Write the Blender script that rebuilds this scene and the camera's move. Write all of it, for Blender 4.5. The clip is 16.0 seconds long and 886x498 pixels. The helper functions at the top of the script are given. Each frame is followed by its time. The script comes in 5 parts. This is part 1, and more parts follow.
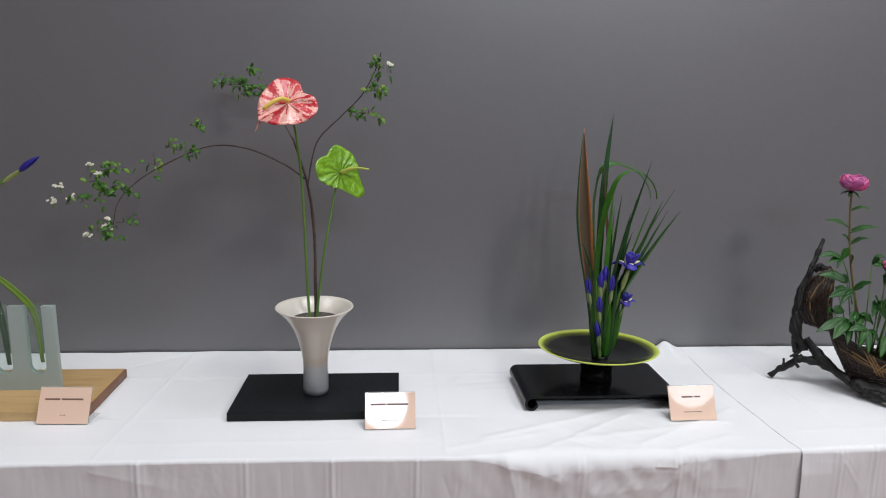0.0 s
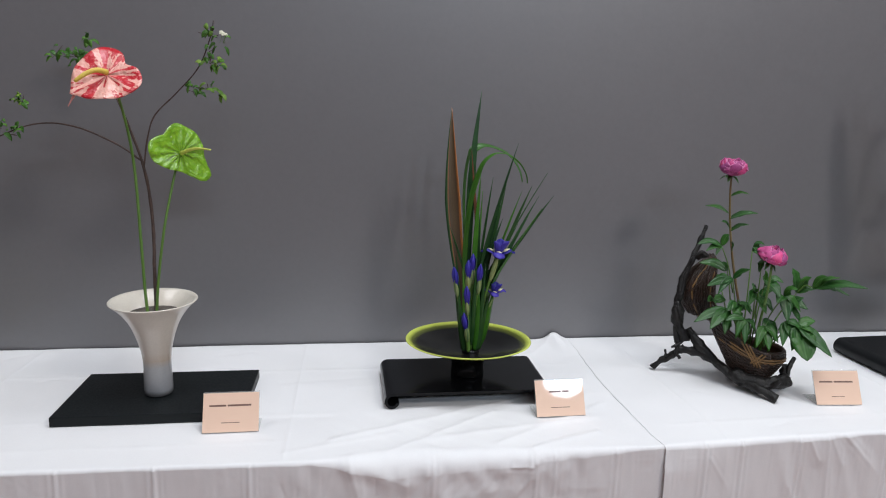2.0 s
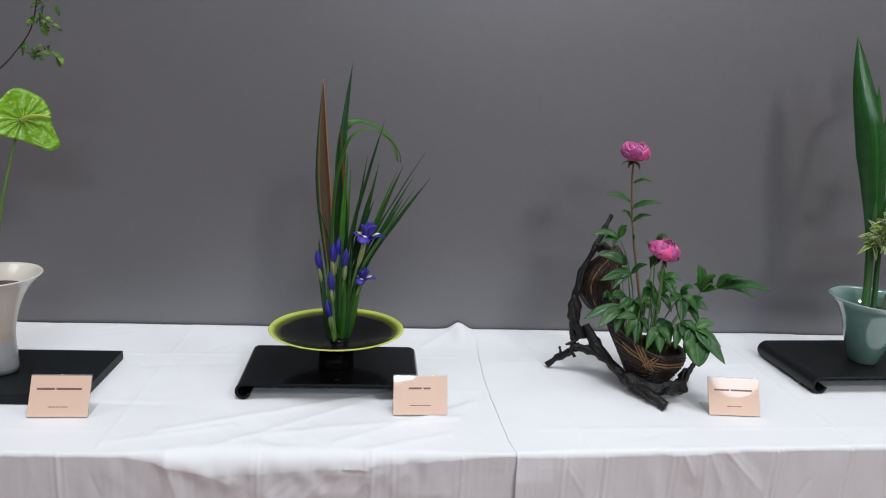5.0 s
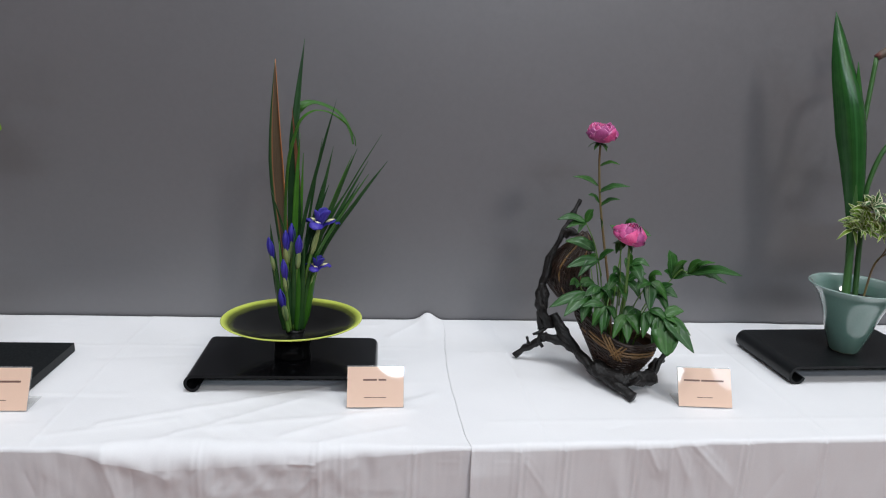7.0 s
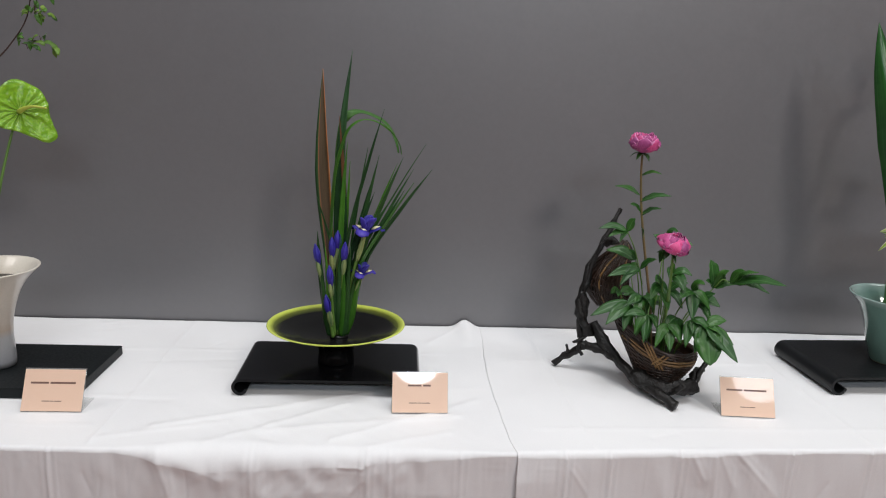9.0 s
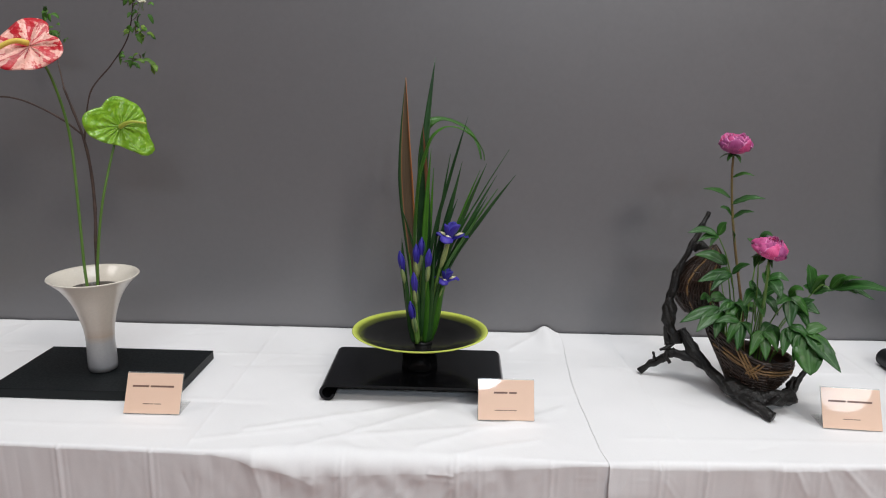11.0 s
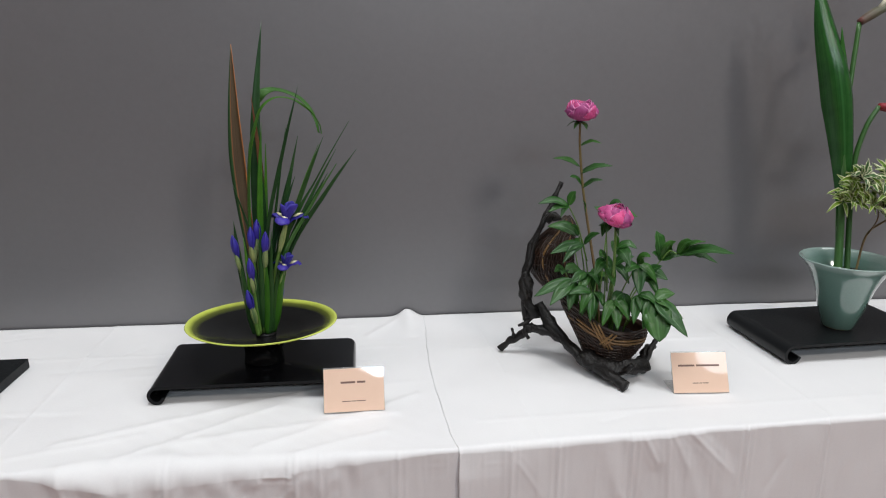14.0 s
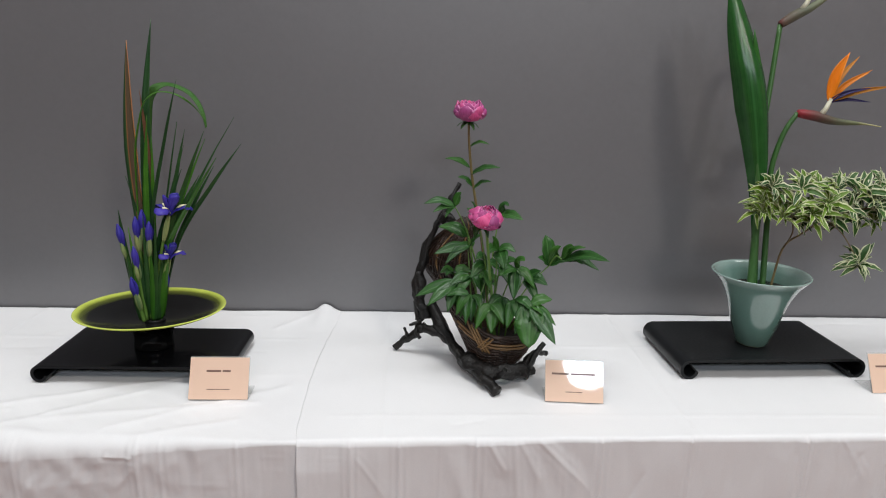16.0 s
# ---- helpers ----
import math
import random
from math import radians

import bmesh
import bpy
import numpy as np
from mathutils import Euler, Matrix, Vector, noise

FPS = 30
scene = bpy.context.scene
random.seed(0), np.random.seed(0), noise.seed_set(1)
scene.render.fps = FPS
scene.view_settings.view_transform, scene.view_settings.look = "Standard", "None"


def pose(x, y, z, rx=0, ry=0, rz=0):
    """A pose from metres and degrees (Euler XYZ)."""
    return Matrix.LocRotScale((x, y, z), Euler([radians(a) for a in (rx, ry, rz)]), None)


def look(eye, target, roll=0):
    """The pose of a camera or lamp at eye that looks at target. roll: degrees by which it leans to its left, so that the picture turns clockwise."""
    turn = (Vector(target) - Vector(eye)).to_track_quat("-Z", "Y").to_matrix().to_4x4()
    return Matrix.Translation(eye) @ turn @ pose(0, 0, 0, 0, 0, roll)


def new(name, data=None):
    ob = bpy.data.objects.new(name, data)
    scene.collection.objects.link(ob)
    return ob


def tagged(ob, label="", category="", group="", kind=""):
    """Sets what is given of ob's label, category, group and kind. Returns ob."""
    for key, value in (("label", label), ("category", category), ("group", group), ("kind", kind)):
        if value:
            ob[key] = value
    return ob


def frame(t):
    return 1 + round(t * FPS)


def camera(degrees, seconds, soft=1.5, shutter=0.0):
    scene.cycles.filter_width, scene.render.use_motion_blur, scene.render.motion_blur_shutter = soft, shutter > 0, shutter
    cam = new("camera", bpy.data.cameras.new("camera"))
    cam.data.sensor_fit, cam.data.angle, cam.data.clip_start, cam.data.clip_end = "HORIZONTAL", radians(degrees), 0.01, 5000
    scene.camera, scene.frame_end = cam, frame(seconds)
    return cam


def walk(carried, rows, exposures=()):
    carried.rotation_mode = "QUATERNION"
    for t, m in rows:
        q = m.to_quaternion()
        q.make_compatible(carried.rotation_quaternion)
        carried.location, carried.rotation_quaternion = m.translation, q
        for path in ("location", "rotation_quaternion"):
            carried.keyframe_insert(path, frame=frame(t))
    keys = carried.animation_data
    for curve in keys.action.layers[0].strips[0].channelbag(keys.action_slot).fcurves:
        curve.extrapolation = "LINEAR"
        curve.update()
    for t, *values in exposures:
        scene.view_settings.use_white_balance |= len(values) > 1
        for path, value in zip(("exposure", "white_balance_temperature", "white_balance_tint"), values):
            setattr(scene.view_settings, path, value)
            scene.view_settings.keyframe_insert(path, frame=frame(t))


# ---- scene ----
cam = camera(66.2, 16.0, soft=1.1)
PATH = [
    (0, (-0.095, 0.092, 1.37), (0.074, 2.043, 0.966), 1.2),
    (0.5, (-0.021, 0.088, 1.368), (0.151, 2.032, 0.931), 1.2),
    (1, (0.03, 0.085, 1.358), (0.227, 2.029, 0.932), 1.2),
    (1.5, (0.074, 0.12, 1.35), (0.325, 2.059, 0.931), 2.3),
    (2, (0.126, 0.163, 1.35), (0.41, 2.095, 0.921), 1.7),
    (2.5, (0.177, 0.189, 1.352), (0.478, 2.115, 0.904), 1.9),
    (3, (0.207, 0.208, 1.357), (0.536, 2.125, 0.892), 1.7),
    (3.5, (0.247, 0.213, 1.354), (0.569, 2.13, 0.882), 3.4),
    (4, (0.333, 0.219, 1.354), (0.582, 2.143, 0.868), 3.3),
    (4.2, (0.362, 0.221, 1.354), (0.588, 2.147, 0.865), 2.8),
    (6.3, (0.542, 0.252, 1.333), (0.7, 2.182, 0.832), 3.9),
    (6.5, (0.537, 0.26, 1.324), (0.72, 2.19, 0.83), 3.9),
    (7, (0.558, 0.263, 1.326), (0.735, 2.19, 0.819), 2.6),
    (7.5, (0.539, 0.263, 1.33), (0.746, 2.185, 0.816), 2.7),
    (8, (0.528, 0.263, 1.327), (0.738, 2.186, 0.821), 2.5),
    (8.5, (0.519, 0.261, 1.336), (0.725, 2.184, 0.825), 2.6),
    (9, (0.503, 0.252, 1.328), (0.635, 2.187, 0.84), 2.7),
    (9.5, (0.477, 0.258, 1.33), (0.447, 2.199, 0.845), 2.4),
    (9.7, (0.458, 0.266, 1.332), (0.368, 2.204, 0.847), 2.0),
    (11.8, (0.466, 0.253, 1.322), (0.477, 2.196, 0.846), -0.0),
    (12, (0.475, 0.253, 1.316), (0.504, 2.195, 0.843), -0.2),
    (12.5, (0.471, 0.261, 1.322), (0.552, 2.199, 0.833), -0.1),
    (13, (0.494, 0.277, 1.315), (0.6, 2.212, 0.824), 0.5),
    (13.5, (0.534, 0.309, 1.311), (0.675, 2.237, 0.798), 0.6),
    (14, (0.568, 0.33, 1.297), (0.807, 2.247, 0.782), 0.5),
    (14.5, (0.669, 0.325, 1.299), (0.905, 2.24, 0.773), 1.7),
    (15, (0.759, 0.321, 1.304), (0.861, 2.244, 0.766), 1.8),
    (15.5, (0.851, 0.307, 1.294), (0.896, 2.24, 0.781), 1.6),
    (16, (0.902, 0.302, 1.298), (0.953, 2.234, 0.783), 1.3),
]
walk(cam, [(t, look(eye, target, roll)) for t, eye, target, roll in PATH],
     [(0, 0.05, 6300, 10), (2, 0.05, 6250, 10), (4, 0.03, 6180, 9.5), (6.5, 0.02, 6200, 9.5), (7, 0.02, 6220, 9.5), (8, 0.02, 6420, 9.8), (9.5, 0.02, 6540, 10), (12.5, 0.02, 6540, 9.5), (14.5, 0.02, 6500, 9), (16, 0.02, 6540, 9)])

# ---------------------------------------------------------------- light
TOP = 0.74            # height of the table tops
WALL_Y = 1.818        # face of the grey wall behind the tables
world = bpy.data.worlds.new("world")
scene.world = world
world.use_nodes = True
world.node_tree.nodes["Background"].inputs[0].default_value = (0.75, 0.82, 1.0, 1)
world.node_tree.nodes["Background"].inputs[1].default_value = 0.05


def area_lamp(x, y, z, target, power, size, size_y=None, colour=(1, 1, 1)):
    data = bpy.data.lights.new("lamp", "AREA")
    data.energy, data.color, data.size = power, colour, size
    data.shape = "DISK"
    if size_y:
        data.shape, data.size_y = "RECTANGLE", size_y
    ob = new("lamp", data)
    ob.matrix_world = look((x, y, z), target)
    return ob


OVERHEAD = ((-2.0, 0.86, 24, (1.0, 0.95, 0.93)), (0.6, 0.86, 56, (0.95, 0.975, 1.0)), (3.2, 0.86, 32, (0.96, 0.975, 1.0)), (0.6, -2.3, 6, (0.95, 0.975, 1.0)))
for lx, ly, power, colour in OVERHEAD:
    area_lamp(lx, ly, 4.05, (lx, ly, 0), power, 1.2, 1.2, colour)
COOL = (0.80, 0.90, 1.0)
SPOTS = ((2.74, -1.9, 4.0, 52, 0.64, (1.0, 0.93, 0.86)), (0.0, -4.2, 3.9, 13, 0.52, COOL), (0.95, -4.2, 3.9, 22, 0.52, COOL), (1.9, -4.2, 3.9, 26, 0.52, COOL), (2.85, -4.2, 3.9, 15, 0.52, COOL), (3.7, -4.2, 3.9, 6, 0.52, COOL))
for lx, ly, lz, power, size, colour in SPOTS:
    area_lamp(lx, ly, lz, (0.6, 1.8, 1.1), power, size, None, colour)

# ---------------------------------------------------------------- mesh helpers
BASE = {}


def thing(name, base, label, category, group="", kind=""):
    ob = new(name)
    ob.empty_display_size = 0.03
    ob.location = base
    BASE[ob.name] = Vector(base)
    return tagged(ob, label, category, group, kind)


def part(name, bm, material, parent=None, label="", smooth=True, kind=""):
    """Links a bmesh, made in world places, as one mesh object under its thing or part."""
    base = BASE[parent.name] if parent else Vector((0, 0, 0))
    if parent:
        bmesh.ops.translate(bm, vec=-base, verts=bm.verts)
    me = bpy.data.meshes.new(name)
    bmesh.ops.recalc_face_normals(bm, faces=bm.faces)
    bm.to_mesh(me)
    bm.free()
    if smooth:
        me.shade_smooth()
    if smooth == "angle":
        me.set_sharp_from_angle(angle=radians(35))
    for m in material if isinstance(material, (list, tuple)) else [material]:
        me.materials.append(m)
    ob = new(name, me)
    if parent:
        ob.parent = parent
    BASE[ob.name] = base
    return tagged(ob, label, kind=kind)


def box(bm, lo, hi, bevel=0.0, seg=2):
    res = bmesh.ops.create_cube(bm, size=1.0)
    vs = res["verts"]
    for v in vs:
        v.co = Vector([lo[i] + (v.co[i] + 0.5) * (hi[i] - lo[i]) for i in range(3)])
    if bevel:
        es = list({e for v in vs for e in v.link_edges})
        bmesh.ops.bevel(bm, geom=es, offset=bevel, segments=seg, affect="EDGES", profile=0.5)
    return bm


def lathe(bm, centre, profile, seg=64):
    """A solid of revolution: profile is radius, height pairs; radius 0 closes it."""
    rings = []
    for r, z in profile:
        if r < 1e-6:
            rings.append([bm.verts.new((centre[0], centre[1], z))])
        else:
            rings.append([bm.verts.new((centre[0] + r * math.cos(2 * math.pi * i / seg), centre[1] + r * math.sin(2 * math.pi * i / seg), z)) for i in range(seg)])
    for a, b in zip(rings, rings[1:]):
        for i in range(seg):
            j = (i + 1) % seg
            if len(a) == 1 and len(b) == 1:
                continue
            if len(a) == 1:
                bm.faces.new((a[0], b[i], b[j]))
            elif len(b) == 1:
                bm.faces.new((a[i], a[j], b[0]))
            else:
                bm.faces.new((a[i], a[j], b[j], b[i]))
    return bm


def spline(ctrl, n):
    """n points of a smooth curve through the control points."""
    c = [Vector(p) for p in ctrl]
    if len(c) == 2:
        return [c[0].lerp(c[1], i / (n - 1)) for i in range(n)]
    c = [c[0] * 2 - c[1]] + c + [c[-1] * 2 - c[-2]]
    out = []
    for k in range(n):
        u = k / (n - 1) * (len(c) - 3)
        i = min(int(u), len(c) - 4)
        t = u - i
        a, b, d, e = c[i:i + 4]
        out.append(0.5 * (2 * b + (d - a) * t + (2 * a - 5 * b + 4 * d - e) * t * t + (3 * b - a - 3 * d + e) * t ** 3))
    return out


def tangents(pts):
    n = len(pts)
    return [(pts[min(i + 1, n - 1)] - pts[max(i - 1, 0)]).normalized() for i in range(n)]


def tube(bm, pts, radius, sides=8, rough=0.0, flat=1.0):
    """A closed round rod along the points; radius is a number or a function of the way along."""
    pts = [Vector(p) for p in pts]
    tan = tangents(pts)
    ref = Vector((0.13, -1, 0.21)).normalized()
    rings = []
    for i, (p, t) in enumerate(zip(pts, tan)):
        s = t.cross(ref)
        if s.length < 0.05:
            s = t.cross(Vector((1, 0, 0)))
        s.normalize()
        u = s.cross(t).normalized()
        r = radius(i / (len(pts) - 1)) if callable(radius) else radius
        ring = []
        for k in range(sides):
            a = 2 * math.pi * k / sides
            q = 1 + (rough * noise.noise((p + s * math.cos(a) * r * 2 + u * math.sin(a) * r * 2) * 60) if rough else 0)
            ring.append(bm.verts.new(p + s * (math.cos(a) * r * q) + u * (math.sin(a) * r * q * flat)))
        rings.append(ring)
    for a, b in zip(rings, rings[1:]):
        for k in range(sides):
            j = (k + 1) % sides
            bm.faces.new((a[k], a[j], b[j], b[k]))
    bm.faces.new(rings[0])
    bm.faces.new(rings[-1])
    return bm


def strap(t):
    return min(1.0, 0.55 + 1.5 * t) * (1 - max(0.0, (t - 0.45) / 0.55) ** 1.8)


def lance(t):
    return max(0.0, math.sin(math.pi * min(1, t) ** 0.85)) ** 0.85 * (1 - 0.25 * t)


def oval(t):
    return max(0.0, math.sin(math.pi * (0.06 + 0.94 * t) ** 0.9)) ** 0.6


def petal_shape(t):
    return (0.35 + 0.65 * min(1, t * 1.7)) * (1 - max(0, (t - 0.72) / 0.28) ** 2.2 * 0.85)


def blade(bm, pts, width, face, profile=strap, cup=0.0, thick=0.0007, across=5, wave=0.0, twist=0.0):
    """A leaf or petal of real thickness along the points, with its upper side to face."""
    pts = [Vector(p) for p in pts]
    tan = tangents(pts)
    face = Vector(face)
    uv = bm.loops.layers.uv.verify()
    n, up, down = len(pts), [], []
    for i, (p, t) in enumerate(zip(pts, tan)):
        f = i / (n - 1)
        side = t.cross(face)
        if side.length < 0.02:
            side = t.cross(Vector((0.3, 0.2, 1)))
        side.normalize()
        nrm = side.cross(t).normalized()
        if twist:
            rot = Matrix.Rotation(twist * f, 3, t)
            side, nrm = rot @ side, rot @ nrm
        w = max(width * profile(f), 0.0004)
        top, bot = [], []
        for k in range(across):
            u = -1 + 2 * k / (across - 1)
            h = cup * w * (u * u - 0.3) + (wave * w * math.sin(f * 17 + 2.1 * u + p.x * 90) * abs(u) if wave else 0)
            q = p + side * (u * w / 2) + nrm * h
            top.append(bm.verts.new(q + nrm * thick / 2))
            bot.append(bm.verts.new(q - nrm * thick / 2))
        up.append(top)
        down.append(bot)

    def quad(vs, coords):
        fc = bm.faces.new(vs)
        for lp, c in zip(fc.loops, coords):
            lp[uv].uv = c
    for i in range(n - 1):
        v0, v1 = i / (n - 1), (i + 1) / (n - 1)
        for k in range(across - 1):
            a, b = k / (across - 1), (k + 1) / (across - 1)
            cs = ((a, v0), (b, v0), (b, v1), (a, v1))
            quad((up[i][k], up[i][k + 1], up[i + 1][k + 1], up[i + 1][k]), cs)
            quad((down[i + 1][k], down[i + 1][k + 1], down[i][k + 1], down[i][k]), ((a, v1), (b, v1), (b, v0), (a, v0)))
        for k, a in ((0, 0.0), (across - 1, 1.0)):
            quad((up[i][k], up[i + 1][k], down[i + 1][k], down[i][k]), ((a, v0), (a, v1), (a, v1), (a, v0)))
    for i, v in ((0, 0.0), (n - 1, 1.0)):
        for k in range(across - 1):
            quad((up[i][k], down[i][k], down[i][k + 1], up[i][k + 1]), ((0.5, v),) * 4)
    return bm


# ---------------------------------------------------------------- materials
def nodes_of(name):
    m = bpy.data.materials.new(name)
    m.use_nodes = True
    nt = m.node_tree
    return m, nt, nt.nodes["Principled BSDF"]


def node(nt, kind, **values):
    nd = nt.nodes.new(kind)
    for k, v in values.items():
        nd.inputs[k].default_value = v
    return nd


def ramp(nt, source, stops):
    r = nt.nodes.new("ShaderNodeValToRGB")
    e = r.color_ramp.elements
    while len(e) < len(stops):
        e.new(0.5)
    for el, (pos, col) in zip(e, stops):
        el.position, el.color = pos, (*col, 1)
    nt.links.new(source, r.inputs[0])
    return r.outputs[0]


def mix(nt, fac, a, b, kind="MIX"):
    m = nt.nodes.new("ShaderNodeMix")
    m.data_type, m.blend_type = "RGBA", kind
    for sock, val in ((m.inputs[0], fac), (m.inputs[6], a), (m.inputs[7], b)):
        if isinstance(val, (int, float)):
            sock.default_value = val
        elif isinstance(val, tuple):
            sock.default_value = (*val, 1)
        else:
            nt.links.new(val, sock)
    return m.outputs[2]


def coords(nt, scale=(1, 1, 1), kind="Object"):
    tc = nt.nodes.new("ShaderNodeTexCoord")
    mp = nt.nodes.new("ShaderNodeMapping")
    mp.inputs["Scale"].default_value = scale
    nt.links.new(tc.outputs[kind], mp.inputs[0])
    return mp.outputs[0]


def noise_of(nt, vec, scale, detail=4.0, rough=0.55):
    n = node(nt, "ShaderNodeTexNoise", Scale=scale, Detail=detail, Roughness=rough)
    nt.links.new(vec, n.inputs["Vector"])
    return n.outputs["Fac"]


def bump_of(nt, bsdf, height, distance, strength=1.0):
    b = node(nt, "ShaderNodeBump", Strength=strength, Distance=distance)
    nt.links.new(height, b.inputs["Height"])
    nt.links.new(b.outputs[0], bsdf.inputs["Normal"])


def surface(name, dark, light, rough=0.5, scale=8.0, fine=120.0, bump=0.0003, stretch=(1, 1, 1), metal=0.0, spec=0.5, coat=0.0, rough_var=0.08):
    """A plain material with variation at two scales, in the colour, the gloss and the relief."""
    m, nt, b = nodes_of(name)
    vec = coords(nt, stretch)
    big, small = noise_of(nt, vec, scale), noise_of(nt, vec, fine, 3.0)
    blend = nt.nodes.new("ShaderNodeMath")
    blend.operation = "MULTIPLY_ADD"
    nt.links.new(small, blend.inputs[0])
    blend.inputs[1].default_value = 0.4
    sub = nt.nodes.new("ShaderNodeMath")
    sub.operation = "MULTIPLY"
    nt.links.new(big, sub.inputs[0])
    sub.inputs[1].default_value = 0.6
    nt.links.new(sub.outputs[0], blend.inputs[2])
    nt.links.new(ramp(nt, blend.outputs[0], ((0.32, dark), (0.68, light))), b.inputs["Base Color"])
    rr = ramp(nt, small, ((0.3, (rough - rough_var,) * 3), (0.7, (rough + rough_var,) * 3)))
    nt.links.new(rr, b.inputs["Roughness"])
    b.inputs["Metallic"].default_value = metal
    b.inputs["Specular IOR Level"].default_value = spec
    b.inputs["Coat Weight"].default_value = coat
    b.inputs["Coat Roughness"].default_value = 0.03
    if bump:
        bump_of(nt, b, blend.outputs[0], bump)
    return m


def leaf(name, dark, light, rib=None, edge=None, rough=0.4, edge_at=0.36, stripe=0.5):
    """A leaf: streaks along it, a midrib, and a margin of another colour where it has one."""
    m, nt, b = nodes_of(name)
    uv = coords(nt, (22, 1.4, 1), "UV")
    ob = coords(nt, (1, 1, 1))
    streak = noise_of(nt, uv, 1.6, 3.0)
    cloud = noise_of(nt, ob, 35.0, 3.0)
    info = nt.nodes.new("ShaderNodeObjectInfo")
    col = ramp(nt, streak, ((0.3, dark), (0.7, light)))
    col = mix(nt, 0.45, col, ramp(nt, cloud, ((0.3, dark), (0.75, light))))
    tint = ramp(nt, info.outputs["Random"], ((0.0, (0.62, 0.72, 0.72)), (0.5, (0.95, 0.97, 0.92)), (1.0, (1.38, 1.24, 1.0))))
    col = mix(nt, 1.0, col, tint, "MULTIPLY")
    sep = nt.nodes.new("ShaderNodeSeparateXYZ")
    tc = nt.nodes.new("ShaderNodeTexCoord")
    nt.links.new(tc.outputs["UV"], sep.inputs[0])
    dist = nt.nodes.new("ShaderNodeMath")
    dist.operation = "SUBTRACT"
    nt.links.new(sep.outputs[0], dist.inputs[0])
    dist.inputs[1].default_value = 0.5
    ab = nt.nodes.new("ShaderNodeMath")
    ab.operation = "ABSOLUTE"
    nt.links.new(dist.outputs[0], ab.inputs[0])
    if rib:
        col = mix(nt, ramp(nt, ab.outputs[0], ((0.015, (0.7,) * 3), (0.06, (0,) * 3))), col, rib)
    if edge:
        wob = nt.nodes.new("ShaderNodeMath")
        wob.operation = "MULTIPLY_ADD"
        nt.links.new(noise_of(nt, coords(nt, (3, 14, 1), "UV"), 1.0, 2.0), wob.inputs[0])
        wob.inputs[1].default_value = 0.16
        nt.links.new(ab.outputs[0], wob.inputs[2])
        col = mix(nt, ramp(nt, wob.outputs[0], ((edge_at, (0,) * 3), (edge_at + 0.05, (1,) * 3))), col, edge)
    nt.links.new(col, b.inputs["Base Color"])
    b.inputs["Roughness"].default_value = rough
    bump_of(nt, b, streak, 0.0004, stripe)
    trans = nt.nodes.new("ShaderNodeBsdfTranslucent")
    nt.links.new(col, trans.inputs[0])
    ms = nt.nodes.new("ShaderNodeMixShader")
    ms.inputs[0].default_value = 0.26
    nt.links.new(b.outputs[0], ms.inputs[1])
    nt.links.new(trans.outputs[0], ms.inputs[2])
    nt.links.new(ms.outputs[0], nt.nodes["Material Output"].inputs[0])
    return m


def by_height(name, stops, lo, hi, rough, coat=0.0, spec=0.5, axis=2, radial=False, bump=0.0003, speck=0.05):
    """A glaze whose colour runs with the height (or with the distance from the axis) of its pot."""
    m, nt, b = nodes_of(name)
    tc = nt.nodes.new("ShaderNodeTexCoord")
    sep = nt.nodes.new("ShaderNodeSeparateXYZ")
    nt.links.new(tc.outputs["Object"], sep.inputs[0])
    src = sep.outputs[axis]
    if radial:
        comb = nt.nodes.new("ShaderNodeCombineXYZ")
        nt.links.new(sep.outputs[0], comb.inputs[0])
        nt.links.new(sep.outputs[1], comb.inputs[1])
        ln = nt.nodes.new("ShaderNodeVectorMath")
        ln.operation = "LENGTH"
        nt.links.new(comb.outputs[0], ln.inputs[0])
        src = ln.outputs["Value"]
    mr = nt.nodes.new("ShaderNodeMapRange")
    mr.inputs["From Min"].default_value, mr.inputs["From Max"].default_value = lo, hi
    nt.links.new(src, mr.inputs[0])
    grain = noise_of(nt, tc.outputs["Object"], 260.0, 3.0)
    cloud = noise_of(nt, tc.outputs["Object"], 28.0, 3.0)
    shift = nt.nodes.new("ShaderNodeMath")
    shift.operation = "MULTIPLY_ADD"
    nt.links.new(cloud, shift.inputs[0])
    shift.inputs[1].default_value = speck
    nt.links.new(mr.outputs[0], shift.inputs[2])
    col = ramp(nt, shift.outputs[0], stops)
    col = mix(nt, 0.16, col, ramp(nt, grain, ((0.3, (0.75,) * 3), (0.7, (1.15,) * 3))), "MULTIPLY")
    nt.links.new(col, b.inputs["Base Color"])
    b.inputs["Roughness"].default_value = rough
    b.inputs["Coat Weight"].default_value = coat
    b.inputs["Coat Roughness"].default_value = 0.08
    b.inputs["Specular IOR Level"].default_value = spec
    bump_of(nt, b, cloud, bump)
    return m


